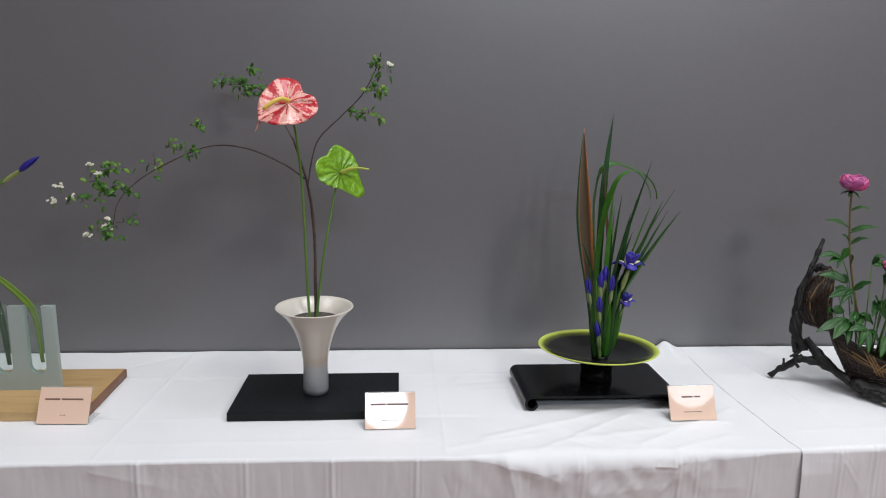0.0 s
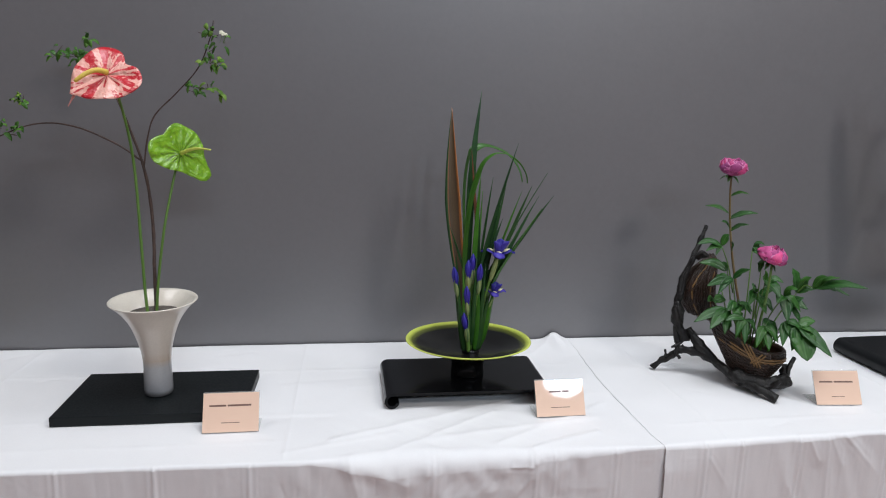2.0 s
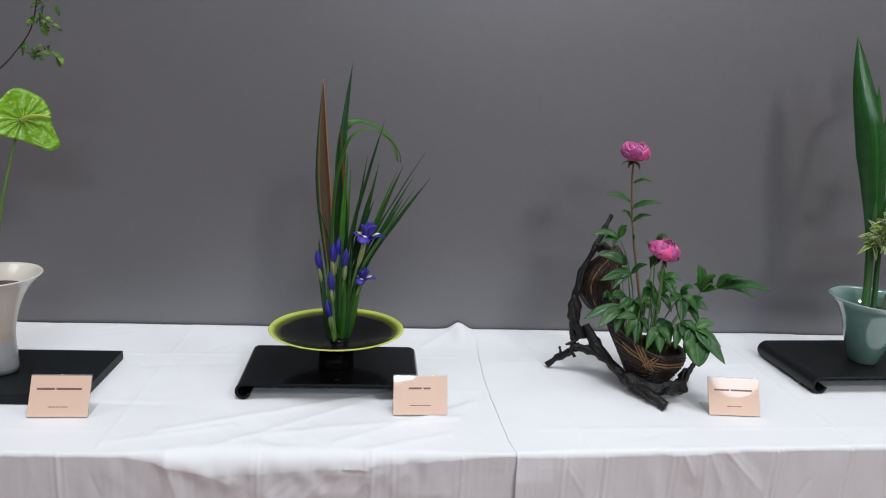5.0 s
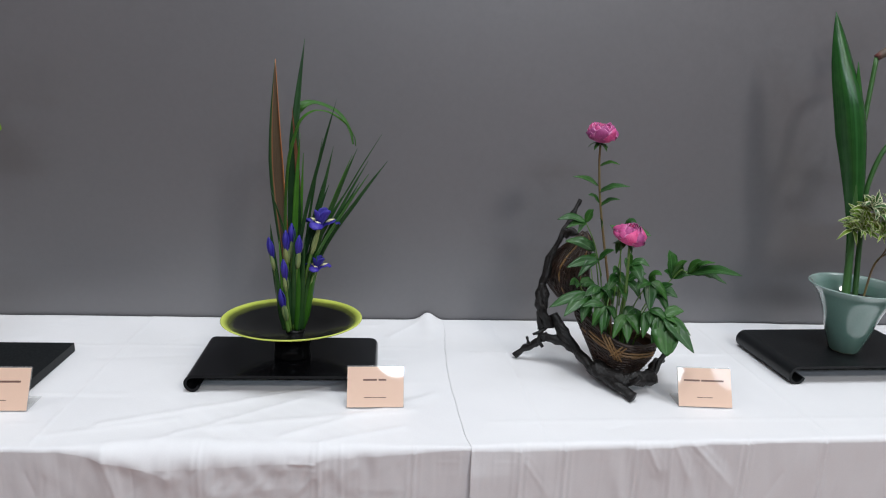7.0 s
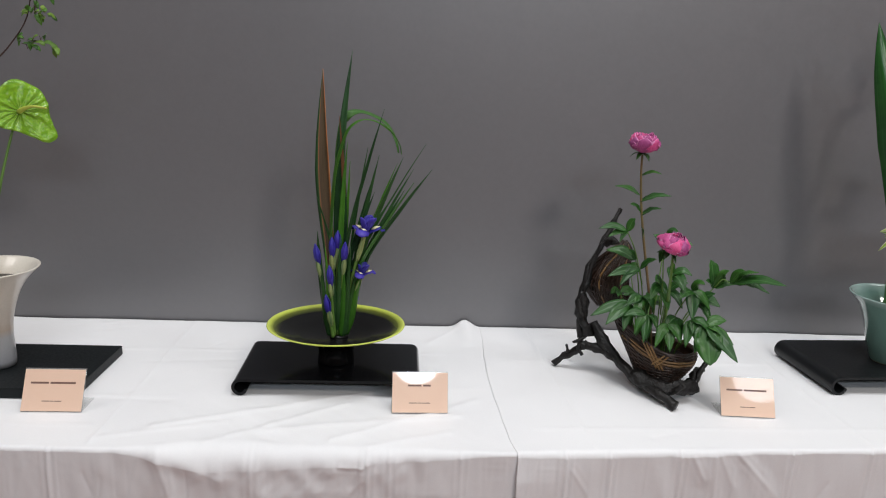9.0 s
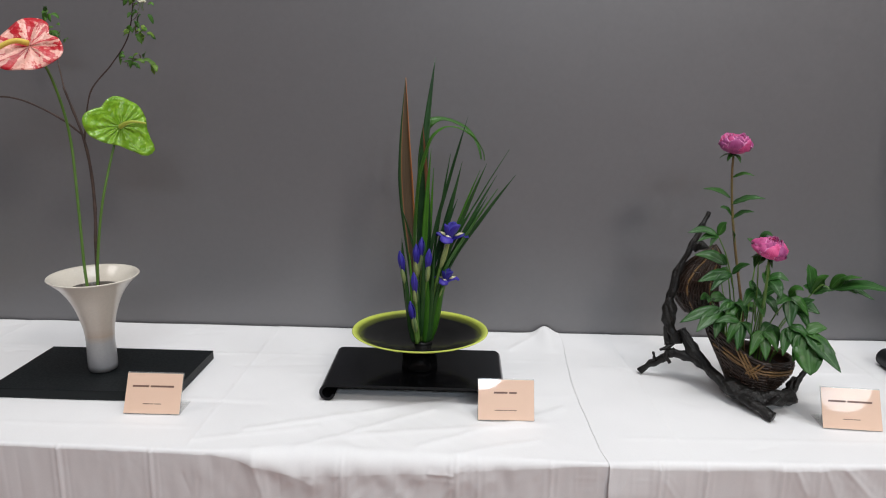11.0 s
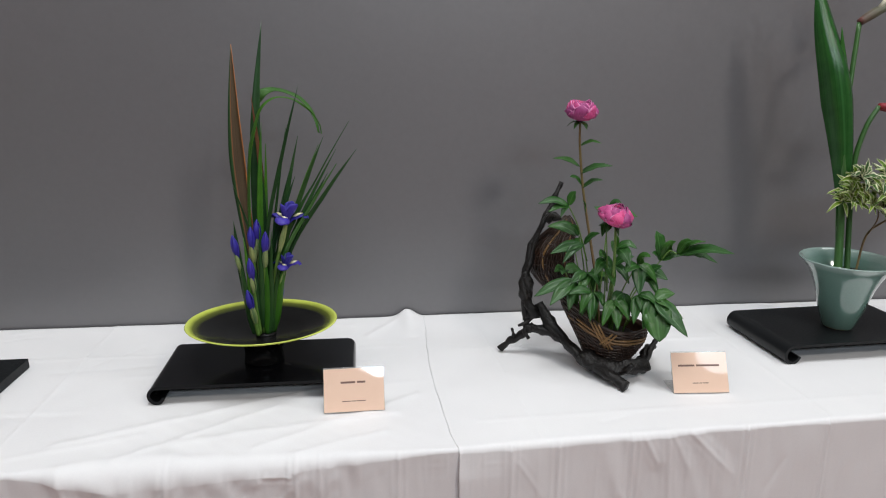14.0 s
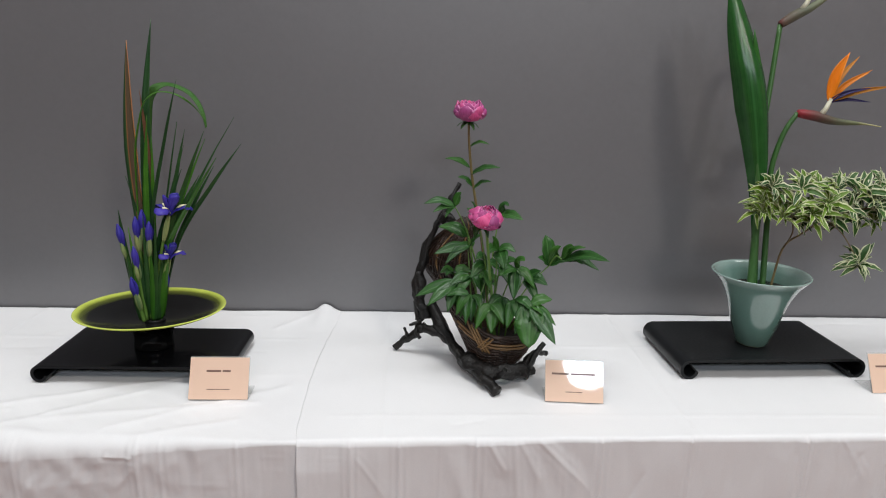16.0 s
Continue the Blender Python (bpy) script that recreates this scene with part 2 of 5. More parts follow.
M_WALL = surface("wall_paint", (0.136, 0.133, 0.140), (0.154, 0.150, 0.157), 0.41, 1.6, 90, 0.0003, spec=1.0, rough_var=0.04)
M_CLOTH = surface("white_cloth", (0.80, 0.80, 0.81), (0.86, 0.86, 0.865), 0.62, 4.0, 420, 0.00012, spec=0.35)
M_FLOOR = surface("red_brown_floor", (0.235, 0.092, 0.064), (0.305, 0.122, 0.086), 0.6, 3.0, 60, 0.0005)
M_CEIL = surface("ceiling_paint", (0.70, 0.69, 0.67), (0.78, 0.77, 0.75), 0.8, 2.0, 60, 0.0004)
M_PLASTER = surface("hall_paint", (0.38, 0.36, 0.34), (0.44, 0.42, 0.40), 0.7, 2.0, 60, 0.0004)
M_LACQUER = surface("black_lacquer", (0.004, 0.004, 0.005), (0.007, 0.007, 0.008), 0.14, 6, 160, 0.00003, spec=0.15, rough_var=0.03)
M_SATIN = surface("black_satin", (0.008, 0.009, 0.010), (0.012, 0.013, 0.014), 0.33, 6, 200, 0.00008, spec=0.2, rough_var=0.05)
M_BOARD = surface("black_board", (0.007, 0.009, 0.010), (0.011, 0.013, 0.014), 0.42, 6, 220, 0.0001, spec=0.16)
M_BOARDWOOD = surface("pale_wood", (0.42, 0.25, 0.10), (0.60, 0.41, 0.19), 0.4, 7, 60, 0.0003, (1.2, 16, 6))
M_BARKEDGE = surface("dark_wood_edge", (0.16, 0.075, 0.045), (0.26, 0.13, 0.08), 0.6, 12, 90, 0.0006)
M_VASE = by_height("cream_glaze", ((0.0, (0.07, 0.068, 0.07)), (0.06, (0.12, 0.12, 0.125)), (0.10, (0.29, 0.295, 0.31)), (0.34, (0.40, 0.395, 0.40)), (0.42, (0.48, 0.39, 0.31)), (0.50, (0.57, 0.50, 0.43)), (0.8, (0.66, 0.60, 0.52)), (1.0, (0.75, 0.70, 0.61))), 0.0, 0.194, 0.28, 0.5)
M_CELADON = by_height("celadon_glaze", ((0.0, (0.17, 0.125, 0.07)), (0.035, (0.15, 0.14, 0.09)), (0.06, (0.11, 0.195, 0.16)), (0.5, (0.13, 0.235, 0.20)), (0.93, (0.165, 0.285, 0.245)), (1.0, (0.30, 0.42, 0.38))), 0.0, 0.146, 0.10, 1.0, 0.9)
M_DISH = by_height("black_and_lime_glaze", ((0.0, (0.006, 0.006, 0.006)), (0.83, (0.008, 0.008, 0.008)), (0.915, (0.11, 0.13, 0.022)), (0.965, (0.50, 0.58, 0.09)), (1.0, (0.62, 0.70, 0.14))), 0.0, 0.134, 0.16, 0.0, 0.2, radial=True, speck=0.03, bump=0.0001)
M_CELADON.node_tree.nodes["Principled BSDF"].inputs["Coat Roughness"].default_value = 0.16
M_WATER = surface("dark_water", (0.012, 0.008, 0.005), (0.034, 0.022, 0.014), 0.30, 40, 160, 0.0008, spec=0.10, rough_var=0.06)
M_PIN = surface("pin_holder_metal", (0.03, 0.03, 0.032), (0.07, 0.07, 0.07), 0.4, 60, 500, 0.0004, metal=0.8)


def clear(name, tint, body):
    """Thin clear sheet: light passes straight through, with a glossy skin and a little milkiness."""
    m, nt, b = nodes_of(name)
    b.inputs["Base Color"].default_value = (0.85, 0.87, 0.86, 1)
    b.inputs["Roughness"].default_value = 0.05
    tr = node(nt, "ShaderNodeBsdfTransparent")
    tr.inputs[0].default_value = (*tint, 1)
    ms = nt.nodes.new("ShaderNodeMixShader")
    ms.inputs[0].default_value = body
    nt.links.new(tr.outputs[0], ms.inputs[1])
    nt.links.new(b.outputs[0], ms.inputs[2])
    nt.links.new(ms.outputs[0], nt.nodes["Material Output"].inputs[0])
    return m


def frosted(name, dark, light):
    m = surface(name, dark, light, 0.38, 14, 300, 0.0001, spec=0.4)
    nt = m.node_tree
    b = nt.nodes["Principled BSDF"]
    tl = node(nt, "ShaderNodeBsdfTranslucent")
    tl.inputs[0].default_value = (0.62, 0.74, 0.68, 1)
    ms = nt.nodes.new("ShaderNodeMixShader")
    ms.inputs[0].default_value = 0.35
    nt.links.new(b.outputs[0], ms.inputs[1])
    nt.links.new(tl.outputs[0], ms.inputs[2])
    nt.links.new(ms.outputs[0], nt.nodes["Material Output"].inputs[0])
    return m


M_FROST = frosted("frosted_glass", (0.49, 0.555, 0.53), (0.54, 0.605, 0.58))
M_CLEAR = clear("clear_glass", (0.94, 0.97, 0.96), 0.035)
M_ACRYLIC = clear("clear_acrylic", (0.96, 0.96, 0.96), 0.16)
M_PAPER = surface("peach_paper", (0.82, 0.57, 0.43), (0.86, 0.61, 0.47), 0.5, 10, 500, 0.00003, coat=1.0)
M_INK = surface("brown_ink", (0.16, 0.085, 0.065), (0.24, 0.14, 0.11), 0.5, 30, 400, 0.0)
M_STEM = surface("green_stem", (0.068, 0.150, 0.022), (0.125, 0.24, 0.045), 0.42, 20, 200, 0.0003, (1, 1, 0.2))
M_STEM_DARK = surface("dark_green_stalk", (0.030, 0.095, 0.022), (0.07, 0.18, 0.048), 0.38, 20, 200, 0.0003, (1, 1, 0.2))
M_STEM_RED = surface("reddish_stem", (0.13, 0.06, 0.035), (0.20, 0.17, 0.06), 0.45, 14, 160, 0.0003)
M_TWIG = surface("brown_twig", (0.032, 0.019, 0.015), (0.090, 0.055, 0.042), 0.7, 60, 300, 0.0008)
M_SMALL = leaf("small_green_leaf", (0.045, 0.14, 0.016), (0.11, 0.28, 0.04), rough=0.45)
M_PALE = leaf("pale_leaf", (0.12, 0.25, 0.03), (0.25, 0.40, 0.07), rough=0.5)
M_WHITE = surface("white_blossom", (0.50, 0.49, 0.36), (0.74, 0.73, 0.58), 0.6, 60, 400, 0.0004)
M_IRISLEAF = leaf("iris_leaf", (0.012, 0.050, 0.016), (0.040, 0.125, 0.034), rough=0.34)
M_BRIGHTLEAF = leaf("bright_blade", (0.035, 0.14, 0.012), (0.085, 0.27, 0.025), rough=0.36)


def flax_material(name):
    """Bronze flax: a dark green margin on one side, a dull bronze middle and an orange margin on the other."""
    m, nt, b = nodes_of(name)
    tc = nt.nodes.new("ShaderNodeTexCoord")
    sep = nt.nodes.new("ShaderNodeSeparateXYZ")
    nt.links.new(tc.outputs["UV"], sep.inputs[0])
    streak = noise_of(nt, coords(nt, (26, 1.2, 1), "UV"), 1.6, 3.0)
    shift = nt.nodes.new("ShaderNodeMath")
    shift.operation = "MULTIPLY_ADD"
    nt.links.new(streak, shift.inputs[0])
    shift.inputs[1].default_value = 0.14
    nt.links.new(sep.outputs[0], shift.inputs[2])
    col = ramp(nt, shift.outputs[0], ((0.0, (0.014, 0.055, 0.016)), (0.19, (0.024, 0.075, 0.020)), (0.22, (0.26, 0.10, 0.035)), (0.27, (0.075, 0.050, 0.028)), (0.55, (0.125, 0.088, 0.050)), (0.82, (0.10, 0.060, 0.032)), (0.90, (0.40, 0.145, 0.040)), (1.0, (0.48, 0.18, 0.045))))
    col = mix(nt, 0.6, col, ramp(nt, streak, ((0.3, (0.55,) * 3), (0.7, (1.3,) * 3))), "MULTIPLY")
    nt.links.new(col, b.inputs["Base Color"])
    b.inputs["Roughness"].default_value = 0.4
    bump_of(nt, b, streak, 0.0004, 0.6)
    return m


M_FLAX_EDGE = leaf("rust_flax_leaf", (0.15, 0.05, 0.025), (0.36, 0.135, 0.05), rough=0.42)
M_ARCH = leaf("arching_blade", (0.030, 0.115, 0.020), (0.090, 0.235, 0.050), rough=0.34)
M_FLAX = flax_material("bronze_flax")
M_SHEATH = leaf("iris_sheath", (0.14, 0.25, 0.07), (0.42, 0.48, 0.25), rough=0.5)
M_VIOLET = leaf("violet_petal", (0.028, 0.018, 0.32), (0.085, 0.065, 0.62), rough=0.5)
M_YELLOWMARK = surface("yellow_petal_mark", (0.75, 0.70, 0.35), (0.85, 0.82, 0.6), 0.5, 60, 300, 0.0)
M_PEONY = leaf("pink_petal", (0.52, 0.040, 0.25), (0.80, 0.17, 0.48), edge=(0.84, 0.32, 0.60), edge_at=0.48, rough=0.5)
M_PEONYLEAF = leaf("peony_leaf", (0.015, 0.074, 0.016), (0.060, 0.195, 0.034), rib=(0.10, 0.25, 0.07), rough=0.33)
M_DRIFT = surface("dark_driftwood", (0.003, 0.003, 0.003), (0.011, 0.009, 0.008), 0.40, 45, 260, 0.0045, spec=0.35)
M_WICKER = surface("dark_wicker", (0.010, 0.006, 0.004), (0.050, 0.024, 0.014), 0.40, 40, 300, 0.0004)
M_CANE = surface("golden_cane", (0.12, 0.062, 0.024), (0.26, 0.15, 0.055), 0.4, 40, 300, 0.0003)
M_BIGLEAF = leaf("strelitzia_leaf", (0.020, 0.098, 0.022), (0.060, 0.220, 0.046), rib=(0.05, 0.19, 0.05), rough=0.22, stripe=1.0)
M_VARIEG = leaf("variegated_leaf", (0.020, 0.080, 0.016), (0.070, 0.175, 0.032), edge=(0.72, 0.75, 0.50), edge_at=0.39, rough=0.4)
M_VARIEG_LIGHT = leaf("lime_variegated_leaf", (0.12, 0.25, 0.02), (0.27, 0.42, 0.05), edge=(0.76, 0.80, 0.48), edge_at=0.41, rough=0.4)
M_ORANGE = leaf("orange_sepal", (0.75, 0.22, 0.012), (0.90, 0.36, 0.02), rough=0.4)
M_INDIGO = leaf("indigo_petal", (0.02, 0.016, 0.09), (0.06, 0.045, 0.22), rough=0.4)
M_SPADIX = surface("yellow_spadix", (0.62, 0.42, 0.05), (0.80, 0.62, 0.12), 0.5, 60, 600, 0.0008)
M_SPADIX_GREEN = surface("green_spadix", (0.42, 0.50, 0.06), (0.60, 0.66, 0.12), 0.5, 60, 600, 0.0008)
M_METAL = surface("lamp_housing", (0.5, 0.5, 0.5), (0.6, 0.6, 0.6), 0.4, 4, 100, 0.0)
M_TABLE = surface("table_laminate", (0.45, 0.42, 0.38), (0.52, 0.48, 0.44), 0.5, 4, 100, 0.0002)


def spathe_material(name, base, light, streak, vein, rough):
    """Spathe: streaks that run out from the middle over a paler ground, with raised veins."""
    m, nt, b = nodes_of(name)
    uv = coords(nt, (1, 1, 1), "UV")
    fan = noise_of(nt, coords(nt, (15, 0.7, 1), "UV"), 1.2, 2.0)
    fleck = noise_of(nt, coords(nt, (34, 5, 1), "UV"), 1.4, 3.0)
    col = mix(nt, ramp(nt, fleck, ((0.3, (0,) * 3), (0.7, (1,) * 3))), base, light)
    if streak:
        add = nt.nodes.new("ShaderNodeMath")
        add.operation = "MULTIPLY_ADD"
        nt.links.new(fleck, add.inputs[0])
        add.inputs[1].default_value = 0.35
        nt.links.new(fan, add.inputs[2])
        col = mix(nt, ramp(nt, add.outputs[0], ((0.665, (0,) * 3), (0.70, (1,) * 3))), col, streak)
    nt.links.new(col, b.inputs["Base Color"])
    b.inputs["Roughness"].default_value = rough
    b.inputs["Coat Weight"].default_value = 0.32
    b.inputs["Coat Roughness"].default_value = 0.14
    wave = node(nt, "ShaderNodeTexWave", Scale=vein, Distortion=2.0, Detail=1.0)
    nt.links.new(uv, wave.inputs[0])
    quilt = noise_of(nt, coords(nt, (1, 1, 1)), 75.0, 2.0)
    relief = nt.nodes.new("ShaderNodeMath")
    relief.operation = "MULTIPLY_ADD"
    nt.links.new(quilt, relief.inputs[0])
    relief.inputs[1].default_value = 1.5
    nt.links.new(wave.outputs["Fac"], relief.inputs[2])
    bump_of(nt, b, relief.outputs[0], 0.0028, 1.0)
    return m


M_SPATHE = spathe_material("red_and_pink_spathe", (0.80, 0.34, 0.28), (0.86, 0.50, 0.42), (0.52, 0.012, 0.025), 2.2, 0.3)
M_SPATHE_GREEN = spathe_material("lime_spathe", (0.125, 0.31, 0.008), (0.26, 0.49, 0.022), None, 4.2, 0.28)

# ---------------------------------------------------------------- the hall
X0, X1, Y0, H = -5.0, 6.0, -8.0, 5.2


def slab(name, lo, hi, material, label, category):
    bm = bmesh.new()
    box(bm, lo, hi)
    return tagged(part(name, bm, material, smooth=False), label, category, kind="structure")


slab("floor", (X0, Y0, -0.1), (X1, WALL_Y, 0.0), M_FLOOR, "reddish brown hall floor under the tables", "floor")
slab("ceiling", (X0, Y0, H), (X1, WALL_Y, H + 0.1), M_CEIL, "pale painted ceiling of the exhibition hall", "ceiling")
slab("wall_north", (X0 - 0.15, WALL_Y, -0.1), (X1 + 0.15, WALL_Y + 0.15, H + 0.1), M_WALL, "plain grey painted wall behind the display tables", "wall")
slab("wall_south", (X0 - 0.15, Y0 - 0.15, -0.1), (X1 + 0.15, Y0, H + 0.1), M_PLASTER, "plain pale wall closing the hall", "wall")
slab("wall_west", (X0 - 0.15, Y0, -0.1), (X0, WALL_Y, H + 0.1), M_PLASTER, "plain pale wall closing the hall", "wall")
slab("wall_east", (X1, Y0, -0.1), (X1 + 0.15, WALL_Y, H + 0.1), M_PLASTER, "plain pale wall closing the hall", "wall")

for lx, ly, power, colour in OVERHEAD:
    light = thing("ceiling_light", (lx, ly, 4.06), "square white hanging ceiling light", "ceiling light", "hall ceiling lights")
    bm = bmesh.new()
    box(bm, (lx - 0.64, ly - 0.64, 4.07), (lx + 0.64, ly + 0.64, 4.13), 0.01)
    part("housing", bm, M_METAL, light)
    bm = bmesh.new()
    tube(bm, [(lx, ly, 4.13), (lx, ly, H)], 0.012, 8)
    part("rod", bm, M_METAL, light)
for lx, ly, lz, power, size, colour in SPOTS:
    light = thing("spot_lamp", (lx, ly, lz + 0.3), "round hanging spot lamp of the hall", "lamp", "hall spot lamps")
    aim = (Vector((0.6, 1.8, 1.1)) - Vector((lx, ly, lz))).normalized()
    c = Vector((lx, ly, lz))
    bm = bmesh.new()
    tube(bm, [c - aim * 0.04, c - aim * 0.16, c - aim * 0.3], lambda t: size * (0.58 - 0.38 * t), 24)
    part("shade", bm, M_METAL, light)
    bm = bmesh.new()
    tube(bm, [c - aim * 0.26, (lx - aim.x * 0.26, ly - aim.y * 0.26, H)], 0.012, 8)
    part("rod", bm, M_METAL, light)


# ---------------------------------------------------------------- tables and cloths
def folding_table(x0, x1, y0, y1):
    t = thing("folding_table", ((x0 + x1) / 2, (y0 + y1) / 2, 0), "long folding table hidden under a white cloth", "table", "display tables")
    bm = bmesh.new()
    box(bm, (x0, y0, TOP - 0.04), (x1, y1, TOP - 0.012), 0.006)
    part("tabletop", bm, M_TABLE, t)
    for lx in (x0 + 0.12, x1 - 0.12):
        for ly in (y0 + 0.08, y1 - 0.08):
            bm = bmesh.new()
            tube(bm, [(lx, ly, 0), (lx, ly, TOP - 0.04)], 0.014, 10)
            part("leg", bm, M_METAL, t)
    return t


folding_table(-1.75, 0.66, 1.29, 1.80)
folding_table(0.70, 3.10, 1.29, 1.80)


def front_left(x):
    return 1.238 + 0.014 * max(0.0, -x) ** 1.3 - 0.004 * math.sin(4 * x)


def front_right(x):
    return 1.236 + 0.036 * (x - 0.70)


def radius_left(x):
    """Roundness of the table's edge: sharp on the left table, slack where the cloth bridges to the next."""
    a = max(0.0, min(1.0, (x - 0.06) / 0.16))
    b = max(0.0, min(1.0, (0.68 - x) / 0.42))
    return 0.007 + 0.028 * a * a * (3 - 2 * a) * b


def radius_right(x):
    return 0.008 + 0.002 * math.sin(9 * x)


def segment_distance(px, py, ax, ay, bx, by):
    dx, dy = bx - ax, by - ay
    k = np.clip(((px - ax) * dx + (py - ay) * dy) / (dx * dx + dy * dy), 0, 1)
    return np.hypot(px - ax - k * dx, py - ay - k * dy)


def cloth(name, xs, left_edge, front, radius, rise, seed, label, creases, waves, ridges):
    """A cloth over a table: flat top, rounded front edge and a hanging front, with folds and creases."""
    rng = np.random.RandomState(seed)
    n_top, n_arc, n_hang = 110, 9, 80
    rows = n_top + n_arc + n_hang
    pos = np.zeros((len(xs), rows, 3))
    nrm = np.zeros((len(xs), rows, 3))
    along = np.zeros((len(xs), rows))
    folds = [(x, rng.uniform(-0.06, 0.06), rng.choice([-1, 1]) * rng.uniform(0.005, 0.0095), rng.uniform(0.012, 0.028)) for x in np.arange(xs[0], xs[-1], 0.10) + rng.uniform(-0.035, 0.035, len(np.arange(xs[0], xs[-1], 0.10)))]
    pleats = [(x, rng.uniform(0.0022, 0.0034), rng.uniform(0.0016, 0.0060) * rng.choice([1, 1, -1]), rng.uniform(-0.04, 0.04)) for x in np.arange(xs[0], xs[-1], 0.058) + rng.uniform(-0.03, 0.03, len(np.arange(xs[0], xs[-1], 0.058)))]
    hem = 0.02
    for i, x in enumerate(xs):
        yf, r = front(x), radius(x)
        yb = 1.8125 + 0.004 * noise.noise((x * 3.1, seed, 0)) + 0.002 * noise.noise((x * 14, seed, 4))
        k = 0
        for j in range(n_top):
            y = yb + (yf + r - yb) * j / n_top
            lift = 0.017 * math.exp(-((x - 0.672) / 0.022) ** 2) * max(0.0, 1 - (yb - y) / 0.13) if name == "left" else 0.0
            pos[i, k] = (x, y, TOP + lift)
            nrm[i, k] = (0, 0, 1)
            along[i, k] = 0
            k += 1
        for j in range(n_arc):
            a = math.pi / 2 * j / n_arc
            pos[i, k] = (x, yf + r - r * math.sin(a), TOP - r + r * math.cos(a))
            nrm[i, k] = (0, -math.sin(a), math.cos(a))
            along[i, k] = (j + 0.5) / (n_arc + 1)
            k += 1
        for j in range(n_hang):
            f = j / (n_hang - 1)
            z = TOP - r - (TOP - r - hem) * f ** 1.9
            pos[i, k] = (x, yf - 0.012 * f ** 1.9, z)
            nrm[i, k] = (0, -1, 0)
            along[i, k] = 1
            k += 1
    px, py, pz = pos[..., 0], pos[..., 1], pos[..., 2]
    h = np.zeros_like(px)
    hang = along
    depth = np.clip((TOP - pz) / 0.035, 0, 1)
    for x, w, a, slant in pleats:
        d = np.abs(px - x - slant * (TOP - pz))
        h += a * 0.10 * np.exp(-(d / w) ** 1.3) * depth * hang
    for x, slant, a, w in folds:
        d = px - x - slant * (TOP - pz)
        h += a * 0.10 * np.where(d > 0, np.exp(-d / w), np.exp(d / 0.004)) * depth * hang
    for ax, ay, bx, by, a, w in creases:
        d = segment_distance(px, py, ax, ay, bx, by)
        h += (1 - hang) * 1.0 * a * np.exp(-(d / w) ** 1.2)
    for ax, az, bx, bz, a, w in ridges:
        d = segment_distance(px, pz, ax, az, bx, bz)
        h += hang * a * (np.exp(-(d / w) ** 1.4) + 0.30 * np.exp(-(np.abs(d - 0.011) / w) ** 1.4))
    for _ in range(80):
        x, z = rng.uniform(xs[0], xs[-1]), TOP - rng.uniform(0.0, 0.25)
        ang, ln = rng.uniform(1.0, 2.1), rng.uniform(0.03, 0.12)
        d = segment_distance(px, pz, x, z, x + ln * math.cos(ang), z - ln * math.sin(ang))
        h += hang * rng.uniform(-0.0013, 0.0013) * np.exp(-(d / rng.uniform(0.0028, 0.0048)) ** 1.2)
    for _ in range(60):
        x, y = rng.uniform(xs[0], xs[-1]), rng.uniform(1.26, 1.8)
        ang, ln = rng.uniform(-0.5, 0.9), rng.uniform(0.04, 0.2)
        d = segment_distance(px, py, x, y, x + ln * math.cos(ang), y + ln * math.sin(ang))
        h += (1 - hang) * rng.uniform(-0.0016, 0.0016) * np.exp(-(d / rng.uniform(0.004, 0.012)) ** 1.2)
    for i in range(len(xs)):
        for k in range(rows):
            x, y, z = pos[i, k]
            w = waves(x, y, z, along[i, k])
            q = noise.noise((x * 6.5, y * 6.5, z * 4)) * 0.0014 + noise.noise((x * 23, y * 17, z * 12)) * 0.0007
            if along[i, k] > 0:
                q += along[i, k] * (0.0013 * noise.noise((x * 7, seed, z * 3)) * depth[i, k] + 0.0010 * noise.noise((x * 55, seed, z * 14)) + 0.0006 * noise.noise((x * 120, seed, z * 90)) * max(0.0, noise.noise((x * 5, seed + 3, z * 8)) + 0.2))
            h[i, k] += w + q - 0.0016 * (1 - along[i, k])
    pos += nrm * (h + rise)[..., None]
    # the side edge lies along its own line
    for k in range(rows):
        pos[0, k, 0] = left_edge(pos[0, k, 1], pos[0, k, 2])
    for i in range(1, 6):
        pos[i, :, 0] = pos[0, :, 0] + (pos[6, :, 0] - pos[0, :, 0]) * i / 6
    nx = len(xs)
    verts = [tuple(v) for v in pos.reshape(-1, 3)]
    faces = [(i * rows + k, (i + 1) * rows + k, (i + 1) * rows + k + 1, i * rows + k + 1) for i in range(nx - 1) for k in range(rows - 1)]
    me = bpy.data.meshes.new("tablecloth")
    me.from_pydata(verts, [], faces)
    me.shade_smooth()
    me.materials.append(M_CLOTH)
    ob = new("tablecloth", me)
    sol = ob.modifiers.new("thickness", "SOLIDIFY")
    sol.thickness, sol.offset = 0.0009, -1
    return tagged(ob, label, "tablecloth", "white tablecloths")


